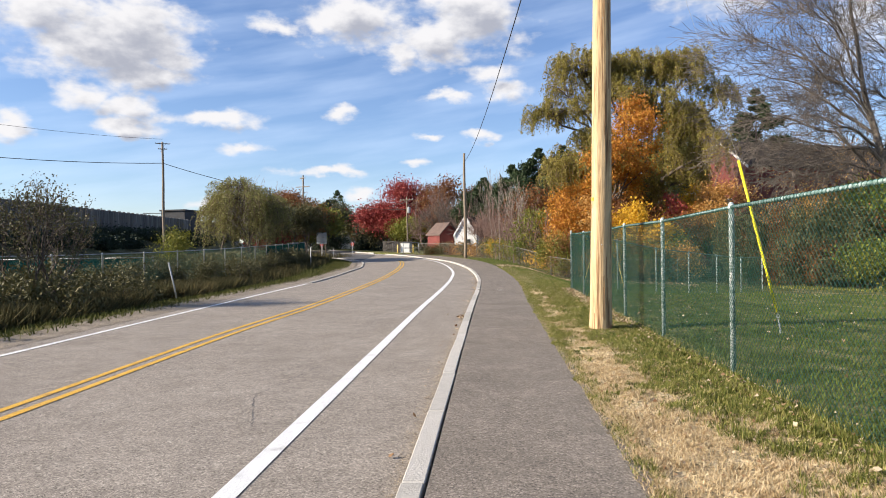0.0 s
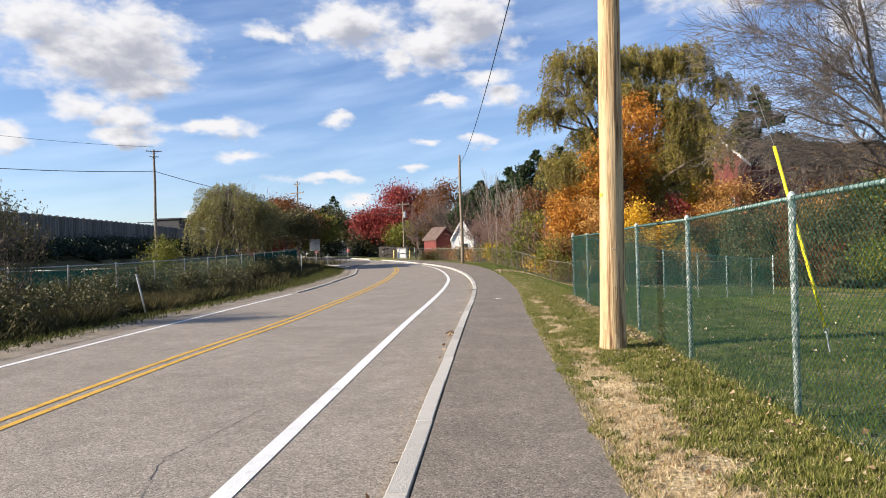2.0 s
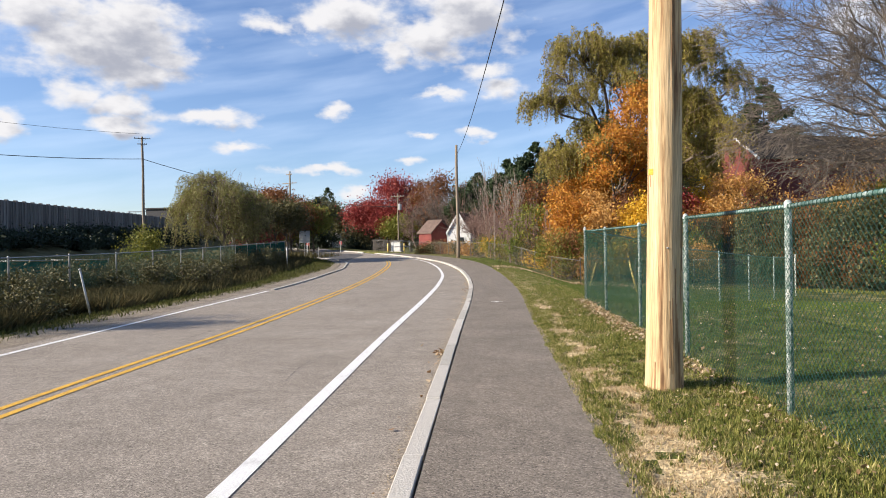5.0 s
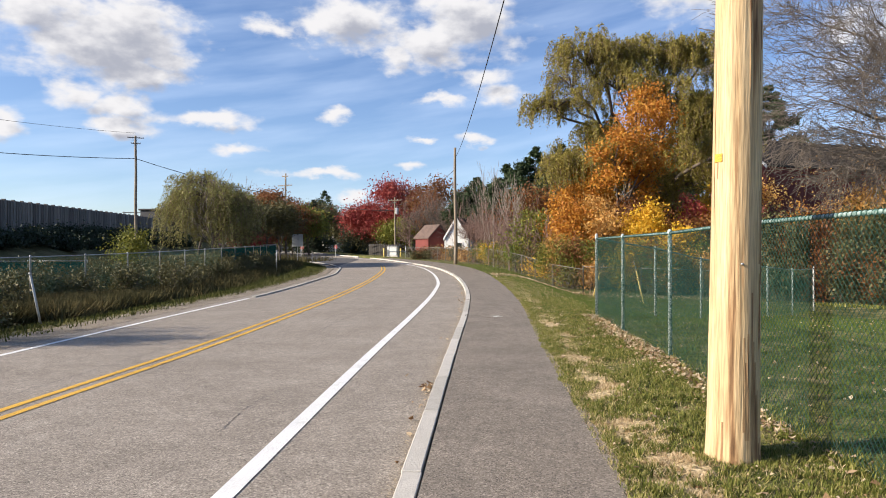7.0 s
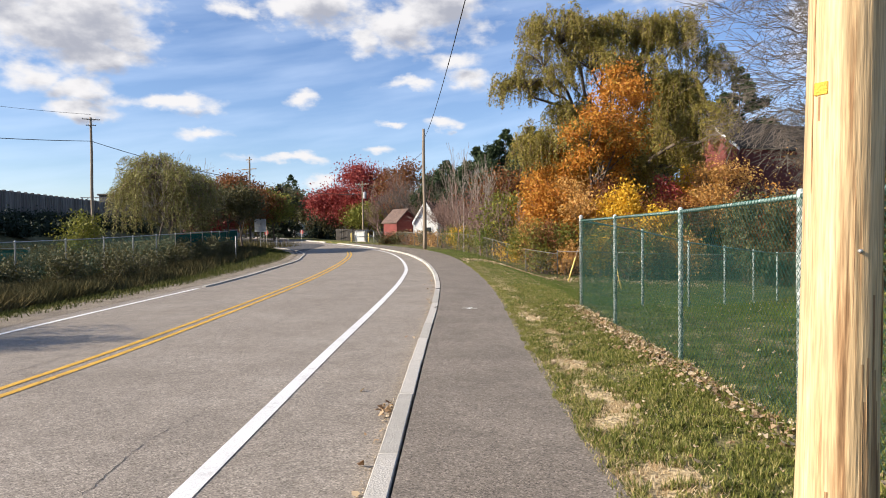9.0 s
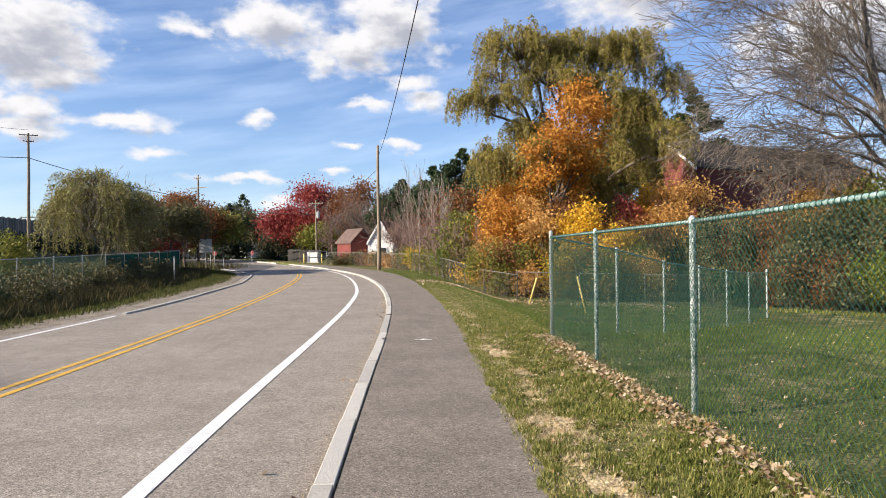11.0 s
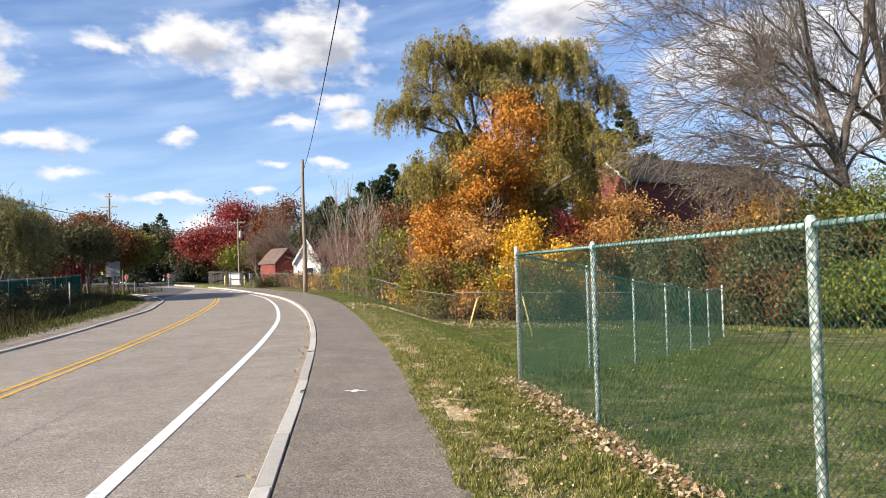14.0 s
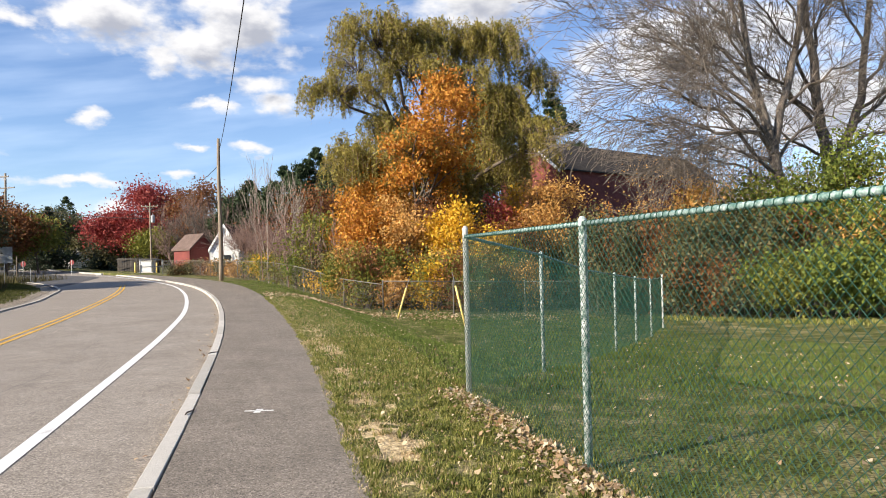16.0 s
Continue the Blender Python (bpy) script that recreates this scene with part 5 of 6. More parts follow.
# far side of the road: willow, bushes
willow(-27.2, 61, WILLOW_GREEN, "weeping willow with thin pale green strands", 71, [(-0.9, 0, 7.2, 1.4, 0.8, 2.8, 26), (-2.7, 0.3, 5.2, 1.2, 0.9, 3.2, 22), (2.4, 0, 5.4, 1.3, 0.9, 3.6, 26), (0.2, -1.4, 5.8, 2.2, 0.9, 3.2, 40), (-1.9, -0.6, 5.9, 1.2, 0.7, 3.0, 20), (1.2, 0, 6.3, 1.3, 0.7, 3.0, 22)], size=0.18, trunk_r=0.26, floor=0.3, leaves=40)
bare_tree(-27.0, 61.6, 7.9, 7.6, "bare upper twigs standing out of a willow", 74, depth=4, r=0.06, trunks=3, lean=0.3, bark=BARK_PALE)
for k, (x, y, w, h) in enumerate([(-23.4, 66.5, 4.0, 5.4), (-25.4, 68.5, 4.4, 5.6), (-27.8, 67.5, 4.0, 4.8)]):
    broadleaf(x, y, w, h, DULL_LEAF, "dark dull-leaved tree in the willow's shade", 78 + k, n=5200, size=0.2, clump=0.5)
shrub(-34.6, 61, 4.2, 3.3, SHRUB_LEAF, "yellow-green bush below the barrier wall", 72, n=2600, size=0.2, clump=0.3)
bare_tree(-13.6, 17.4, 3.5, 3.0, "scrubby small tree beside the boundary fence", 73, depth=4, r=0.05, trunks=5, lean=0.5, leaf=DULL_LEAF, n=5200, bark=BARK, leaf_size=0.07, clump=0.12)
for i, (x, y, w, h, lf, lb) in enumerate([
    (-44, 112, 9, 9.6, RUST_LEAF, "rust-red tree beyond the bend"), (-50, 128, 10, 11.8, RUST_LEAF, "russet tree in the far tree line"), (-43, 122, 5, 6.2, SHRUB_LEAF, "yellow tree in the far tree line"),
    (-42, 110, 5, 5.0, RUST_LEAF, "orange shrubby tree beyond the bend"), (-57, 142, 11, 11.5, RUST_LEAF, "russet tree in the far tree line"), (-47, 146, 8, 10, DULL_LEAF, "olive tree in the far tree line"),
    (-49.5, 114, 9, 9.6, RUST_LEAF, "russet tree beyond the bend"), (-46.5, 106, 6, 6.0, DULL_LEAF, "olive undergrowth tree beyond the bend"), (-40.2, 112, 6.5, 8.2, RUST_LEAF, "brown-leaved tree beyond the bend"), (-37.6, 115, 5, 7.6, SHRUB_LEAF, "yellowing tree beyond the bend"), (-43.6, 107, 3.4, 4.6, RED_LEAF, "low red-leaved tree beyond the bend"),
    (-28.2, 124, 9.5, 9.0, RED_LEAF, "lower crimson maple beside the bend"),
    (-27.3, 128, 13.5, 13.8, RED_LEAF, "crimson maple beside the bend"), (-24, 119, 6, 6.4, SHRUB_LEAF, "yellow tree under a crimson maple"), (-18, 119, 9.5, 14.2, RUST_LEAF, "tall rust-orange tree behind the sheds"),
    (-13, 122, 9, 12.5, RUST_LEAF, "thin rust tree behind the sheds"), (-58, 118, 10, 9.5, DULL_LEAF, "olive tree behind the willow"), (-33, 140, 9, 9, DULL_LEAF, "dull tree in the far tree line"),
]):
    broadleaf(x, y, w, h, lf, lb, 200 + i, n=6500 if lf is not RED_LEAF else 15000, size=0.36, clump=0.85 if lf is not RED_LEAF else 1.15, low=0.0)
rngf = np.random.default_rng(210)
for k in range(15):
    x, y = -92 + k * 4.6 + rngf.normal() * 1.5, 185 + rngf.uniform(-8, 22) - k * 1.2
    lf, lb = [(DULL_LEAF, "olive tree in the far tree line"), (RUST_LEAF, "russet tree in the far tree line"), (DULL_LEAF, "dull green tree in the far tree line"), (RUST_LEAF, "faded russet tree in the far tree line")][k % 4]
    broadleaf(x, y, rngf.uniform(8, 11), rngf.uniform(9, 13.5), lf, lb, 700 + k, n=4500, size=0.5, clump=1.1, group="trees in the far tree line")
for i, (x, y, w, h) in enumerate([(-45.0, 139, 9.5, 10.6), (-42.0, 156, 9.5, 11.0), (-39.5, 152, 8, 8.5), (-49, 146, 8, 10)]):
    conifer(x, y, w, h, SPRUCE, "dark spruce in the far tree line", 220 + i, n=14000, size=0.42, base=0.03)
conifer(-53, 171, 9, 15.6, PINE_NEEDLE, "tall pine above the far tree line", 226, n=5000, size=0.6, pine=True)
bare_tree(-11.5, 99, 10.5, 9, "bare branching tree behind the white cottage", 231, depth=5, r=0.16, trunks=2, bark=BARK)
bare_tree(-6.2, 92, 6.5, 7, "bare brown tree beside the cottage", 232, depth=5, r=0.14, trunks=2, bark=BARK)
bare_tree(-15.0, 104, 9.5, 8, "bare grey tree above the red shed", 233, depth=5, r=0.14, trunks=2, bark=BARK)
for k, (x, y, h) in enumerate([(-18.5, 112, 11.0), (-13.8, 110, 10.5), (-9.5, 100, 7.0), (-5.5, 96, 6.5), (-2.5, 90, 6.0), (-4.2, 82, 5.0), (-7.4, 84, 5.5)]):
    bare_tree(x, y, h, 8.0, "bare brown twiggy tree behind the thicket", 240 + k, depth=5, r=0.11, trunks=3, lean=0.3, bark=TWIG_RED, leaf=RUST_LEAF, n=350, kids=(3, 3))


def far_woods():
    """Continuous distant woodland round the horizon."""
    rng = np.random.default_rng(77)
    pts = []
    for k in range(1700):
        a = rng.uniform(0, 2 * math.pi)
        d = rng.uniform(185, 330)
        x, y = math.sin(a) * d, math.cos(a) * d
        if wall_line(min(y, 230)) + 4 > x and y > 20 and -160 < x:
            continue
        h = rng.uniform(5, 10.5)
        m = 46
        c = rng.normal(size=(m, 3)) * np.array((2.6, 2.6, h * 0.26)) + np.array((x, y, 1.2 + h * 0.5))
        pts.append(c)
    pts = np.concatenate(pts)
    pts[:, 2] = np.maximum(pts[:, 2], 0.8)
    thing("far_woods", "distant mixed autumn woodland along the horizon", "woods", kind="stuff", me=leaves_mesh("far_woods", pts, 1.7, DULL_LEAF, rng, aspect=0.8))


far_woods()


# ---- buildings ----
def gable_house(name, label, category, at, width, length, eave, rise, wall_mat, roof_mat, overhang=0.35, trim_mat=None, windows=(), boards=True, base=0.0):
    """A house with gable ends on -y and +y; ridge along y. windows: (face, along, z, w, h)."""
    host = thing(name, label, category, at=at)
    w = width / 2
    walls = [
        ("wall", [(-w, 0, base), (w, 0, base), (w, 0, eave), (0, 0, eave + rise), (-w, 0, eave)], [(0, 1, 2, 3, 4)]),
        ("wall", [(w, length, base), (-w, length, base), (-w, length, eave), (0, length, eave + rise), (w, length, eave)], [(0, 1, 2, 3, 4)]),
        ("wall", [(-w, length, base), (-w, 0, base), (-w, 0, eave), (-w, length, eave)], [(0, 1, 2, 3)]),
        ("wall", [(w, 0, base), (w, length, base), (w, length, eave), (w, 0, eave)], [(0, 1, 2, 3)]),
    ]
    for n, v, f in walls:
        me = mesh_of(n, v, f, wall_mat)
        bm = bmesh.new()
        bm.from_mesh(me)
        bmesh.ops.solidify(bm, geom=bm.faces[:], thickness=0.12)
        bm.to_mesh(me)
        bm.free()
        part(n, me, host)
    if boards:
        lap = []
        for z in np.arange(base + 0.2, eave + rise - 0.15, 0.2):
            half = w if z < eave else w * (1 - (z - eave) / rise)
            lap.append(box(-half + 0.02, half - 0.02, -0.022, -0.001, z - 0.012, z + 0.012))
        for z in np.arange(base + 0.2, eave - 0.05, 0.2):
            lap.append(box(-w - 0.022, -w - 0.001, 0.02, length - 0.02, z - 0.012, z + 0.012))
        part("clapboards", mesh_of("clapboards", *joined(lap), wall_mat), host)
    t = math.atan2(rise, w)
    for s in (-1, 1):
        e = overhang
        x1, z1 = s * (w + e * math.cos(t)), eave - e * math.sin(t)
        th = 0.14
        v = [(x1, -e, z1 + 0.02), (0, -e, eave + rise + 0.02), (0, length + e, eave + rise + 0.02), (x1, length + e, z1 + 0.02)]
        v += [(a, b, c + th) for a, b, c in v]
        part("roof", mesh_of("roof", v, [(0, 1, 2, 3), (7, 6, 5, 4), (0, 4, 5, 1), (1, 5, 6, 2), (2, 6, 7, 3), (3, 7, 4, 0)], roof_mat), host)
        if trim_mat:
            v2 = [(x1, -e - 0.03, z1 - 0.16), (0, -e - 0.03, eave + rise - 0.16), (0, -e - 0.03, eave + rise + 0.17), (x1, -e - 0.03, z1 + 0.17)]
            v2 += [(a, b + 0.028, c) for a, b, c in v2]
            part("rake_board", mesh_of("rake_board", v2, [(0, 1, 2, 3), (7, 6, 5, 4), (0, 4, 5, 1), (1, 5, 6, 2), (2, 6, 7, 3), (3, 7, 4, 0)], trim_mat), host, "white painted rake board")
    for face, a, z, ww, hh in windows:
        win = part("window", mesh_of("window", *joined([box(-ww / 2 - 0.09, ww / 2 + 0.09, -0.05, 0, hh / 2, hh / 2 + 0.1), box(-ww / 2 - 0.09, ww / 2 + 0.09, -0.07, 0, -hh / 2 - 0.1, -hh / 2), box(-ww / 2 - 0.09, -ww / 2, -0.05, 0, -hh / 2, hh / 2), box(ww / 2, ww / 2 + 0.09, -0.05, 0, -hh / 2, hh / 2), box(-ww / 2, ww / 2, -0.045, -0.02, -0.02, 0.02)]), WHITE_PAINT), host, at=pose(a, -0.025, z) if face == "front" else pose(-w - 0.025, a, z, 0, 0, -90))
        part("pane", mesh_of("pane", *box(-ww / 2, ww / 2, -0.018, -0.01, -hh / 2, hh / 2), GLASS), win)
    return host


hz = gz(19, 79)
gable_house("house", "dark red clapboard house with white rake boards and grey roof", "house", pose(18.5, 79.0, hz, 0, 0, -62), 7.8, 25, 9.4 - hz, 2.9, RED_BROWN, SHINGLE, trim_mat=WHITE_PAINT, windows=(("front", -1.0, 6.5, 0.8, 1.3), ("front", 1.0, 6.5, 0.8, 1.3)))
gable_house("shed", "small red wooden shed with a brown shingled roof", "shed", pose(-12.4, 88, gz(-13.4, 88) - 0.1, 0, 0, 42), 2.9, 2.9, 2.6, 1.4, RED_PAINT, SHINGLE_BROWN, trim_mat=None, overhang=0.22)
gable_house("cottage", "white clapboard cottage gable behind a pole", "house", pose(-10.1, 86, gz(-10.2, 86), 0, 0, -4), 2.8, 7, 2.6, 2.3, WHITE_PAINT, SHINGLE, trim_mat=WHITE_PAINT, overhang=0.15, windows=(("front", 0.3, 1.5, 0.7, 1.1),))
gable_house("house", "low pale house with a light roof beyond the trees", "house", pose(-53.5, 181, 1.5, 0, 0, 70), 7, 10, 2.4, 1.5, WHITE_PAINT, CABINET_MAT)
gable_house("house", "white house half hidden behind a crimson maple", "house", pose(-41, 190, 1.5, 0, 0, 20), 7, 9, 8.0, 3.0, WHITE_PAINT, SHINGLE)


def barrier_wall():
    host = thing("barrier_wall", "tall grey weathered panelled noise barrier on an embankment", "wall", kind="structure")
    ang = math.degrees(math.atan2(1, -0.249)) - 90
    panel_me = mesh_of("panel", *joined([box(-0.10, 0.10, 0.0, 2.2, 0, 1, 0.015), box(0.10, 0.16, 0.7, 0.95, 0, 0.99), box(0.10, 0.16, 1.45, 1.7, 0, 0.99)]), CONCRETE_WALL)
    post_me = mesh_of("post", *box(-0.22, 0.22, -0.2, 0.2, -0.02, 1.02, 0.02), CONCRETE_WALL)
    y, k = 28.0, 0
    while y < 226:
        x = float(wall_line(y))
        u = (y - 80) / 92
        z0, hgt = 2.7 + 0.5 * u, 5.8 + 0.45 * u
        for nm, me in (("panel", panel_me), ("post", post_me)):
            ob = part(nm, me, host, at=pose(x, y, z0 - 0.3, 0, 0, ang) @ Matrix.Diagonal((1, 1, hgt + 0.3, 1)))
        y += 2.35
        k += 1


barrier_wall()
bx = thing("dark_building", "plain dark flat-roofed building above the barrier wall", "building")
part("wall", mesh_of("wall", *box(-97, -90.5, 164, 172, 1.5, 11.6, 0.1), DARK_PANEL), bx)
part("roof", mesh_of("roof", *box(-97.3, -90.2, 163.7, 172.3, 11.6, 12.0, 0.05), DARK_PANEL), bx)
gan = thing("sign_gantry", "steel truss gantry behind the barrier wall", "gantry")
gp = []
for zz in (10.6, 12.2):
    for yy in (180, 181.2):
        gp.append(pipe((-112, yy, zz), (-84, yy + 6, zz), 0.09, 6))
for k in range(14):
    a, b = k / 14, (k + 1) / 14
    P = lambda t, z: (-112 + 28 * t, 180 + 6 * t, z)
    gp.append(pipe(P(a, 10.6), P(b, 12.2), 0.05, 5))
    gp.append(pipe(P(b, 10.6), P(b, 12.2), 0.05, 5))
part("truss", mesh_of("truss", *joined(gp), GALV), gan)
for xx, yy in ((-112, 180.6), (-84, 186.6)):
    part("post", mesh_of("post", *pipe((xx, yy, 0), (xx, yy, 12.4), 0.22, 10), GALV), gan)


def embankment_shrubs():
    rng = np.random.default_rng(88)
    for k in range(44):
        y = 30 + k * 3.1
        x = float(wall_line(y)) + rng.uniform(2.5, 10)
        # near-black needle colour stands for dark scrub and the wall's deep shade together
        shrub(x, y, rng.uniform(4, 6), rng.uniform(0.9, 1.5), SPRUCE, "dark scrubby bush on the shaded embankment", 300 + k, n=1600, size=0.36, clump=0.5, stems=3, group="scrub on the embankment")


embankment_shrubs()

# utility cabinet, gate and boards by the bend
cab = thing("utility_cabinet", "pale grey metal utility cabinet on a concrete pad", "cabinet", at=pose(-20.5, 100, gz(-20.5, 100), 0, 0, -10))
part("body", mesh_of("body", *box(-0.7, 0.7, -0.45, 0.45, 0.1, 1.3, 0.03), CABINET_MAT), cab)
part("lid", mesh_of("lid", *box(-0.75, 0.75, -0.5, 0.5, 1.3, 1.38, 0.02), CABINET_MAT), cab)
part("pad", mesh_of("pad", *box(-0.9, 0.9, -0.65, 0.65, -0.15, 0.1, 0.02), GRANITE), cab)
dr = part("door", mesh_of("door", *box(-0.62, 0.62, -0.475, -0.452, 0.18, 1.22, 0.008), CABINET_MAT), cab)
part("handle", mesh_of("handle", *box(0.02, 0.06, -0.5, -0.476, 0.6, 0.8), GALV), dr)
for dx in (-1.15, 1.15):
    marker_post(-20.5 + dx, 99.4, 1.15, 0.09, YELLOW_FADED, "stout yellow bollard beside the utility cabinet", cat="bollard", name="bollard")
bf = thing("board_fence", "weathered grey board fence beyond the cabinet", "fence")
bme = mesh_of("board", *box(-0.07, 0.07, -0.012, 0.012, 0.02, 1.7, 0.004), GREY_BOARD)
for k in range(30):
    x, y = -26.3 + k * 0.16, 109.7 - k * 0.03
    part("board", bme, bf, at=pose(x, y, gz(x, y), 0, random.uniform(-1, 1), 0))
for zz in (0.4, 1.4):
    part("rail", mesh_of("rail", *box(-26.4, -21.5, 109.3, 109.36, zz + 1.0, zz + 1.1), GREY_BOARD), bf)
gate = thing("pipe_gate", "white-grey pipe gate beside the footpath", "gate", at=pose(-17.4, 93.2, gz(-17.4, 93.2), 0, 0, 65))
for a, b in (((0, 0, 0), (0, 0, 1.5)), ((-3.4, 0, 0), (-3.4, 0, 1.5)), ((-3.4, 0, 1.45), (0, 0, 1.45)), ((-3.4, 0, 0.75), (0, 0, 0.75))):
    part("bar", mesh_of("bar", *pipe(a, b, 0.045, 8), GALV, smooth=True), gate)
for k in range(9):
    y = 89.0 - k * 2.2
    x = float(bend_fence(y))
    shrub(x + 1.0, y + 0.6, 1.8, 0.9 + 0.2 * (k % 3), [RUST_LEAF, PEACH_LEAF, DULL_LEAF][k % 3], "low brown autumn shrub along the path's bend", 340 + k, n=900, size=0.18, clump=0.25, stems=5, group="low shrubs at the bend")


for k in range(9):
    shrub(-14.6 + k * 0.62, 84.6 + 0.25 * (k % 3) - k * 0.12, 1.3, 0.7 + 0.15 * (k % 3), [DULL_LEAF, RUST_LEAF, DULL_LEAF][k % 3], "low brown shrub before the red shed", 360 + k, n=900, size=0.15, clump=0.25, stems=5, group="low shrubs at the bend")


# ---- grass, weeds, fallen leaves ----
def blades(name, label, xy, height, mat, seed, lean=0.5, width=0.006, kind="stuff", category="grass"):
    rng = np.random.default_rng(seed)
    n = len(xy)
    z = np.where((PATH_EDGE(xy[:, 1]) > xy[:, 0]) & (xy[:, 0] > PATH_EDGE(xy[:, 1]) - 0.4), grade(xy[:, 1]) - 0.004, ground_z(xy[:, 0], xy[:, 1]) - 0.005)
    h = height * rng.uniform(0.5, 1.3, n)
    a = rng.uniform(0, 2 * np.pi, n)
    w = width * rng.uniform(0.7, 1.5, n)
    l = lean * rng.uniform(0, 1, n) * h
    t = rng.uniform(0, 2 * np.pi, n)
    c = np.stack([xy[:, 0], xy[:, 1], z], axis=1)
    side = np.stack([np.cos(a), np.sin(a), np.zeros(n)], axis=1) * w[:, None]
    tip = c + np.stack([np.cos(t) * l, np.sin(t) * l, h], axis=1)
    v = np.stack([c - side, c + side, tip], axis=1).reshape(-1, 3)
    thing(name, label, category, kind=kind, me=mesh_of(name, v, np.arange(3 * n).reshape(n, 3), mat))


def tufts(name, label, xy, height, mat, seed, each=11, width=0.005, spread=0.9):
    """Clumps of blades that fan out from one root."""
    rng = np.random.default_rng(seed)
    n = len(xy)
    root = np.stack([xy[:, 0], xy[:, 1], ground_z(xy[:, 0], xy[:, 1]) - 0.004], axis=1)
    grown = rng.uniform(0.55, 1.35, n)
    c = np.repeat(root, each, axis=0) + rng.normal(size=(n * each, 3)) * np.array((0.011, 0.011, 0))
    h = np.repeat(grown, each) * height * rng.uniform(0.5, 1.2, n * each)
    a = rng.uniform(0, 2 * np.pi, n * each)
    w = width * rng.uniform(0.6, 1.4, n * each)
    out = spread * rng.uniform(0.1, 1.2, n * each) * h
    side = np.stack([-np.sin(a) * w, np.cos(a) * w, np.zeros(n * each)], axis=1)
    lead = np.stack([np.cos(a) * out, np.sin(a) * out, h], axis=1)
    v = np.stack([c - side, c + side, c + lead], axis=1).reshape(-1, 3)
    thing(name, label, "grass", kind="stuff", me=mesh_of(name, v, np.arange(3 * n * each).reshape(-1, 3), mat))


def scatter(rng, n, y0, y1, d0, d1, power=1.0):
    y = y0 + (y1 - y0) * rng.uniform(0, 1, n) ** power
    d = rng.uniform(d0, d1, n)
    return np.stack([PATH_EDGE(y) + d, y], axis=1)


def build_grass():
    rng = np.random.default_rng(91)
    p = scatter(rng, 140000, 2.5, 46, -0.10, 1.75, 1.9)
    dry = dryness(p[:, 0], p[:, 1]) + rng.normal(size=len(p)) * 0.14
    blades("verge_grass", "short green verge grass beside the footpath", p[dry < 0.62], 0.034, GRASS, 92, lean=1.3, width=0.0042)
    blades("dry_verge_grass", "short straw-coloured dry grass beside the footpath", p[dry > 0.46][:130000], 0.034, DRY_GRASS, 93, lean=1.9, width=0.0035)
    p = scatter(rng, 30000, 2.5, 30, 0.02, 1.75, 1.4)
    dry = dryness(p[:, 0], p[:, 1]) + rng.normal(size=len(p)) * 0.06
    lush = vnoise(p[:, 0], p[:, 1], 0.24, 8) + rng.normal(size=len(p)) * 0.12
    tufts("grass_tufts", "low green grass tufts in the verge", p[(0.66 > dry) & (lush > 0.38)], 0.052, GRASS, 193, width=0.005)
    tufts("dry_tufts", "matted straw-coloured tufts in the verge", p[(dry > 0.6) & (lush > 0.5)], 0.034, DRY_GRASS, 194, each=9, width=0.004, spread=1.8)
    q = scatter(rng, 150000, 5, 46, 1.6, 13, 1.5)
    blades("lawn_grass", "mown green lawn behind the fence", q, 0.055, LAWN_GRASS, 94, lean=0.9, width=0.008)
    q = scatter(rng, 50000, 24, 66, 0.0, 9, 1.2)
    blades("open_grass", "mown green grass beyond the fence corner", q, 0.06, LAWN_GRASS, 95, lean=0.9, width=0.011)
    x = rng.uniform(12.5, 32, 8000)
    y = hedge_x(x) - 0.2 - np.abs(rng.normal(size=len(x))) * 0.55
    blades("hedge_straw", "tall straw-coloured grass at the hedge foot", np.stack([x, y], axis=1), 0.16, GRASS, 97, lean=0.6, width=0.014)
    # ragged turf creeping over the path's edge
    y = 2.5 + 43 * rng.uniform(0, 1, 42000) ** 1.6
    creep = 0.05 + 0.05 * np.sin(y * 3.3 + np.sin(y * 1.7) * 2) + 0.03 * np.sin(y * 9.1)
    x = PATH_EDGE(y) + 0.10 - rng.uniform(0, 1, len(y)) ** 0.7 * (0.10 + np.maximum(creep, 0))
    q = np.stack([x, y], axis=1)
    dry = dryness(q[:, 0], q[:, 1]) + rng.normal(size=len(q)) * 0.2
    blades("edge_grass", "ragged short grass along the footpath's edge", q[dry < 0.62], 0.036, GRASS, 198, lean=1.4, width=0.005)
    blades("dry_edge_grass", "ragged straw-coloured grass along the footpath's edge", q[dry >= 0.62], 0.03, DRY_GRASS, 199, lean=1.8, width=0.004)
    # longer tufts along the fence foot
    y = rng.uniform(2, 23.4, 6000)
    x = np.array([roadside(v) for v in y]) + rng.normal(size=len(y)) * 0.10
    blades("fence_grass", "longer grass tufts along the fence foot", np.stack([x, y], axis=1), 0.085, GRASS, 96, lean=0.8)


build_grass()


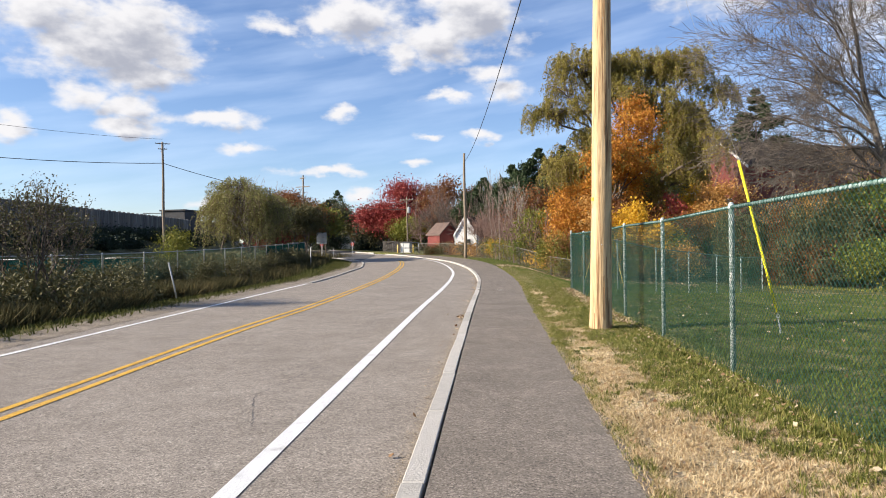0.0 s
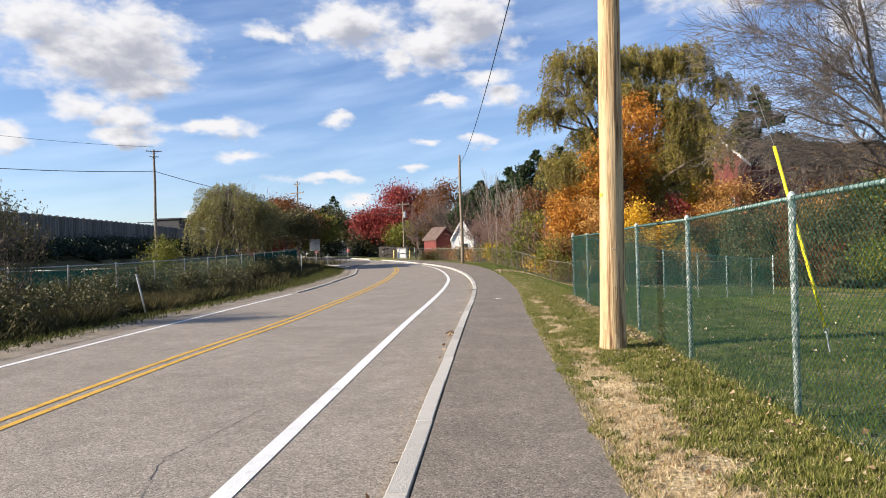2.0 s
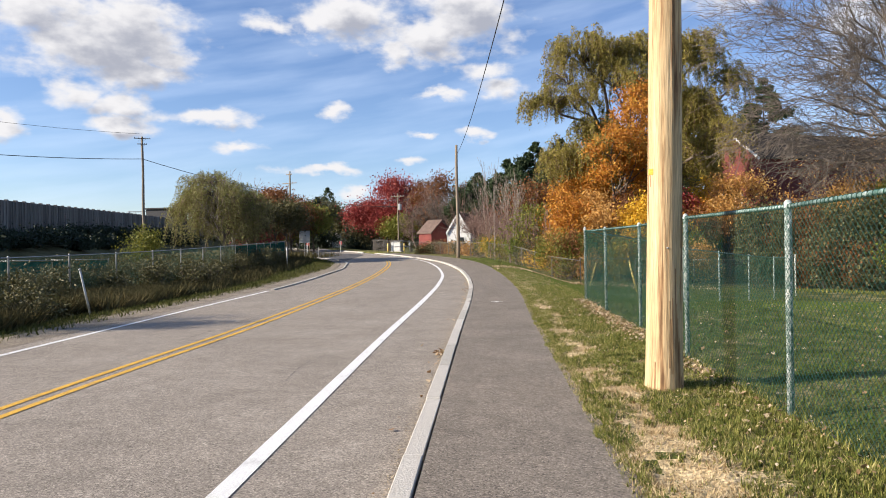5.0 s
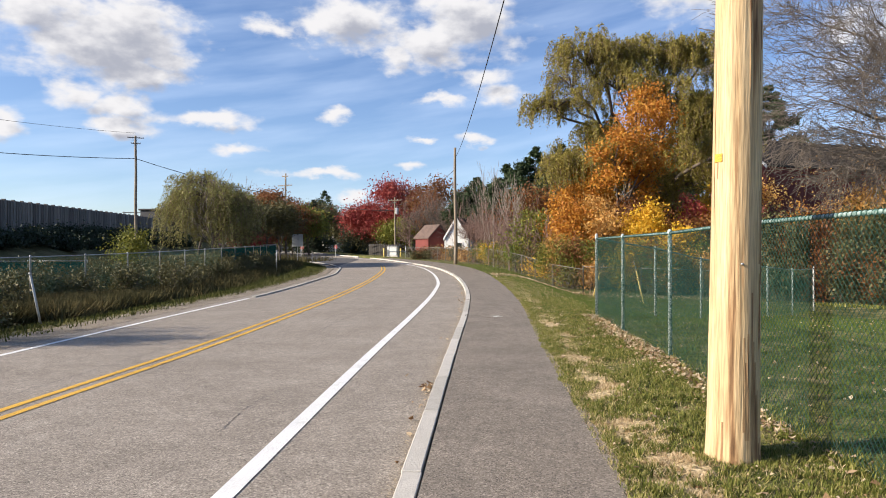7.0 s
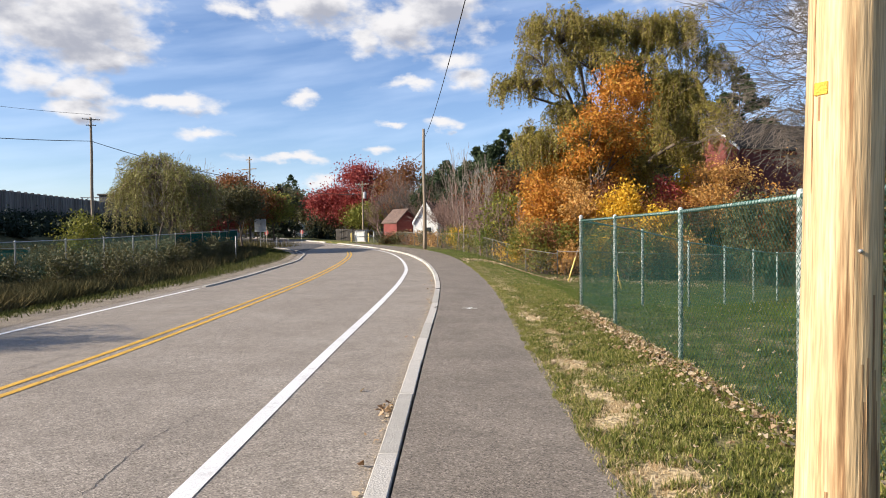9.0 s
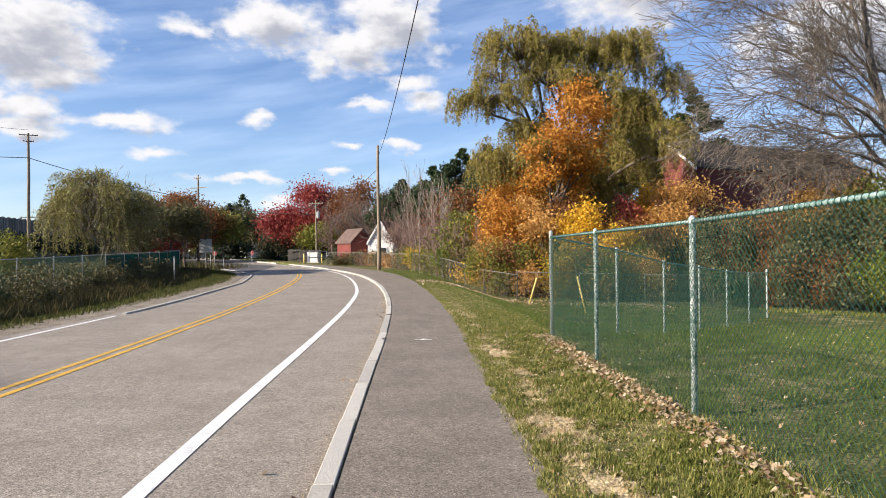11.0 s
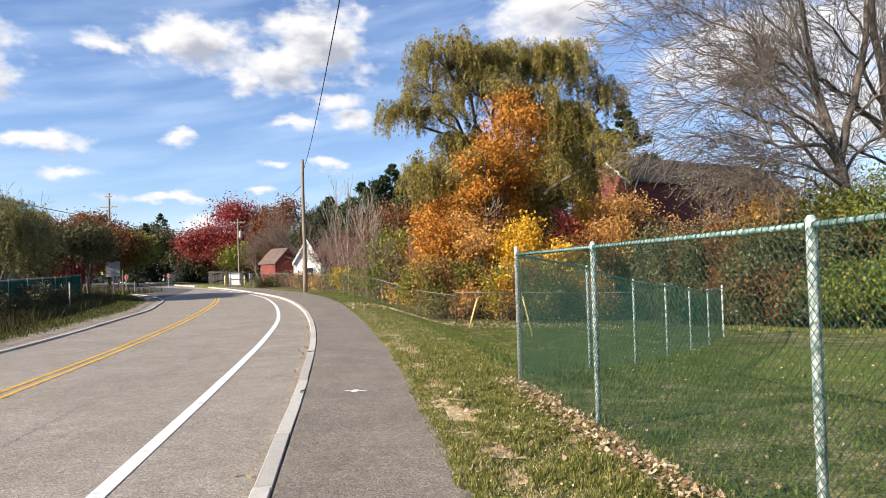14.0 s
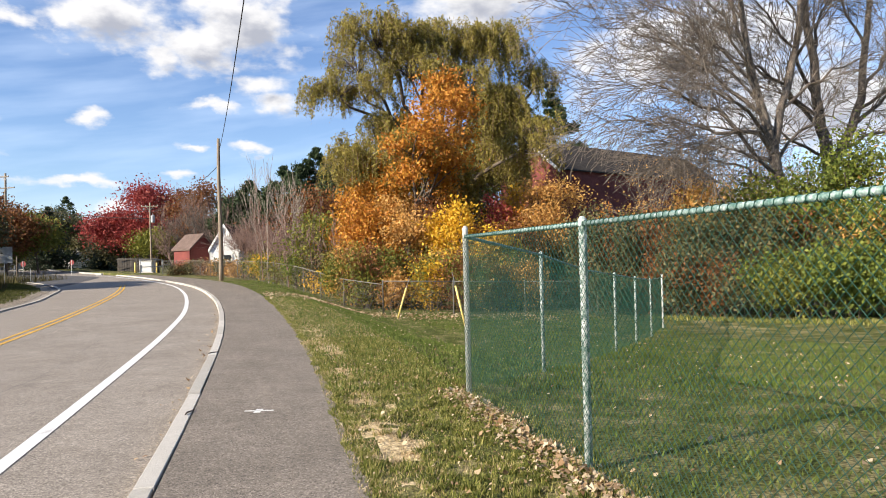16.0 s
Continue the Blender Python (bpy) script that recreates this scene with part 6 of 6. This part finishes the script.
def fallen(name, label, xyz, seed, size=0.075, mat=None, category="leaves"):
    rng = np.random.default_rng(seed)
    n = len(xyz)
    a = rng.uniform(0, 2 * np.pi, n)
    s = size * rng.uniform(0.5, 1.4, n)[:, None]
    u = np.stack([np.cos(a), np.sin(a), rng.normal(size=n) * 0.35], axis=1)
    w = np.stack([-np.sin(a), np.cos(a), rng.normal(size=n) * 0.35], axis=1)
    up = np.array((0, 0, 1.0))
    c = xyz
    v = np.stack([c - u * s * 0.5, c - u * s * 0.1 + w * s * 0.42 + up * s * rng.uniform(0, 0.5, (n, 1)), c + u * s * 0.28 + w * s * 0.25 + up * s * 0.15, c + u * s * 0.5 + up * s * rng.uniform(0, 0.5, (n, 1)), c + u * s * 0.2 - w * s * 0.3 + up * s * 0.1, c - u * s * 0.1 - w * s * 0.42 + up * s * rng.uniform(0, 0.5, (n, 1))], axis=1).reshape(-1, 3)
    thing(name, label, category, kind="stuff", me=mesh_of(name, v, np.arange(6 * n).reshape(n, 6), mat or FALLEN))


def build_fallen():
    rng = np.random.default_rng(101)
    y = np.concatenate([rng.uniform(4, 23.6, 900), rng.normal(size=3600) * 3.4 + 19.8])
    y = y[(y > 3) & (23.9 > y)]
    x = np.array([roadside(v) for v in y]) - np.abs(rng.normal(size=len(y))) * 0.16 - 0.0 + rng.normal(size=len(y)) * 0.04
    few = (y > 13) | (rng.uniform(0, 1, len(y)) > 0.5)
    x, y = x[few], y[few]
    z = ground_z(x, y) + rng.uniform(0.005, 0.05, len(y))
    fallen("leaf_drift", "drift of dry tan leaves against the fence foot", np.stack([x, y, z], axis=1), 102, 0.042)
    p = scatter(rng, 2600, 3, 45, 0.05, 12, 1.0)
    p = p[(p[:, 1] > 11) | (rng.uniform(0, 1, len(p)) > 0.85)]
    fallen("scattered_leaves", "scattered dry leaves on the grass", np.stack([p[:, 0], p[:, 1], ground_z(p[:, 0], p[:, 1]) + 0.025], axis=1), 103, 0.042)
    p = scatter(rng, 3600, 4, 40, -0.05, 1.8, 1.0)
    fallen("leaf_litter", "fine tan leaf crumbs in the verge grass", np.stack([p[:, 0], p[:, 1], ground_z(p[:, 0], p[:, 1]) + 0.035], axis=1), 107, 0.02)
    y = 2.5 + 42 * rng.uniform(0, 1, 9000) ** 1.6
    x = PATH_EDGE(y) + rng.normal(size=9000) * 0.045 + 0.0
    fallen("edge_grit", "pale grit crumbled along the footpath's edge", np.stack([x, y, np.full(9000, 0.004) + grade(y)], axis=1), 108, 0.009, GRIT, "grit")
    y = 3 + 50 * rng.uniform(0, 1, 5000) ** 1.5
    x = KERB(y) - 0.17 - np.abs(rng.normal(size=5000)) * 0.05
    fallen("gutter_grit", "brownish grit lying along the gutter", np.stack([x, y, grade(y) - 0.096], axis=1), 109, 0.010, GRIT, "grit")
    m = rng.normal(size=(32, 2)) * np.array((0.05, 0.11))
    gx, gy = KERB(15.0 + m[:, 1]) - 0.24 + m[:, 0], 15.0 + m[:, 1]
    fallen("gutter_leaves", "small clump of dry leaves in the gutter", np.stack([gx, gy, np.full(32, -0.085) + rng.uniform(0, 0.03, 32)], axis=1), 104, 0.06)
    n = 70
    gy = rng.uniform(3, 50, n)
    gx = KERB(gy) - 0.2 - np.abs(rng.normal(size=n)) * 0.12
    fallen("kerb_litter", "few dry leaf scraps along the gutter", np.stack([gx, gy, grade(gy) - 0.088], axis=1), 105, 0.05)
    n = 1600
    xx = rng.uniform(-4, 9, n)
    yy = 45.6 - 0.25 * (xx - 2) + rng.normal(size=n) * 1.1
    fallen("shrub_leaf_drift", "tan fallen leaves under the back shrubs", np.stack([xx, yy, ground_z(xx, yy) + 0.05], axis=1), 106, 0.075)


build_fallen()


def build_weeds():
    rng = np.random.default_rng(111)
    # bushy weeds over the near verge, then a band along the fence
    n = 120000
    y = rng.uniform(4, 29, n)
    edge = LINE_LEFT(y) - 2.5
    x = edge - rng.gamma(1.6, 2.6, n)
    keep = x > lx(y) - 5
    x, y = x[keep], y[keep]
    patch = vnoise(x, y, 1.7, 11)
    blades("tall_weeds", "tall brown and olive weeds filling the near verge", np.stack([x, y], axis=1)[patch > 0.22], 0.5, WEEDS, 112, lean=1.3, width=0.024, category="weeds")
    n = 70000
    y = rng.uniform(27, 68, n)
    x = lx(y) + rng.normal(size=n) * 1.3 - 0.2
    x, y = x[LINE_LEFT(y) - 3.0 > x], y[LINE_LEFT(y) - 3.0 > x]
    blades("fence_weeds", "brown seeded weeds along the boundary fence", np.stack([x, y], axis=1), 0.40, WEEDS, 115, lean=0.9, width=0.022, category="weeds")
    n = 60000
    y = rng.uniform(4, 84, n)
    x = LINE_LEFT(y) - 1.0 - rng.uniform(0, 1, n) ** 0.8 * np.clip(LINE_LEFT(y) - 1.0 - lx(y), 1, 13)
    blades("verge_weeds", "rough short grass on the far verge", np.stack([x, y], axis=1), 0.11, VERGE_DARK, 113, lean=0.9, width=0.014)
    n = 30000
    y = rng.uniform(12, 85, n)
    x = lx(np.minimum(y, 61)) - rng.uniform(1.5, 30, n)
    blades("field_weeds", "rough brown field weeds behind the fence", np.stack([x, y], axis=1), 0.8, WEEDS, 114, lean=0.6, width=0.03, category="weeds")


build_weeds()
rng1 = np.random.default_rng(121)
for k in range(44):
    y = 7 + k * 1.2 + rng1.normal() * 0.4
    x = float(LINE_LEFT(y)) - rng1.uniform(3.6, 7.6) if 26 > y else float(lx(y)) + rng1.uniform(-1.8, 0.9)
    shrub(x, y, rng1.uniform(1.3, 2.3), rng1.uniform(0.75, 1.3), DULL_LEAF, "scrubby olive-brown bush against the boundary fence", 400 + k, n=2200, size=0.10, clump=0.2, stems=6, group="scrub along the boundary fence")

# chalk mark on the path
mk = thing("paint_mark", "small white chalk mark on the asphalt footpath", "paint mark", kind="structure")
for (x0, x1, y0, y1) in ((-0.16, 0.14, -0.015, 0.015), (-0.05, 0.02, -0.09, 0.08)):
    part("stroke", mesh_of("stroke", *box(x0, x1, y0, y1, 0.001, 0.004), PAINT_WHITE), mk, at=pose(-1.21, 23.25, float(grade(23.3)), 0, 0, -8))


def crack(knots, seed):
    rng = np.random.default_rng(seed)
    pts = []
    for (x0, y0), (x1, y1) in zip(knots, knots[1:]):
        n = int(math.hypot(x1 - x0, y1 - y0) / 0.06)
        for k in range(n):
            t = k / n
            pts.append((x0 + (x1 - x0) * t + rng.normal() * 0.012, y0 + (y1 - y0) * t + rng.normal() * 0.012))
    v, f = [], []
    for k, (x, y) in enumerate(pts):
        w = 0.0035 * rng.uniform(0.4, 1.5)
        v += [(x - w, y, float(grade(y)) - 0.0965), (x + w, y, float(grade(y)) - 0.0965)]
        if k:
            f.append((2 * k - 2, 2 * k - 1, 2 * k + 1, 2 * k))
    thing("road_crack", "thin dark crack in the worn asphalt", "crack", kind="structure", me=mesh_of("road_crack", v, f, ASPHALT_DARK))


crack([(-3.0, 12.9), (-3.2, 14.0), (-3.15, 14.9)], 2)
crack([(-6.4, 11), (-6.1, 14), (-6.5, 19), (-6.9, 24)], 3)
crack([(-4.6, 20), (-4.9, 23.5), (-4.8, 27), (-5.6, 33)], 4)
crack([(-2.1, 6.0), (-2.6, 7.2), (-2.5, 9.0)], 5)
for x, y, a in ((-1.93, 23.35, 80), (-2.46, 28.4, 60)):
    tm = mesh_of("twig", *tube([(-0.13, 0, 0), (-0.04, 0.015, 0.004), (0.05, -0.01, 0.002), (0.14, 0.01, 0)], [0.006, 0.01, 0.008, 0.004], 6), BARK, smooth=True)
    thing("twig", "dark broken twig lying across the kerb joint", "twig", at=pose(x, y, float(grade(y)) + 0.012, 0, 0, a), me=tm)
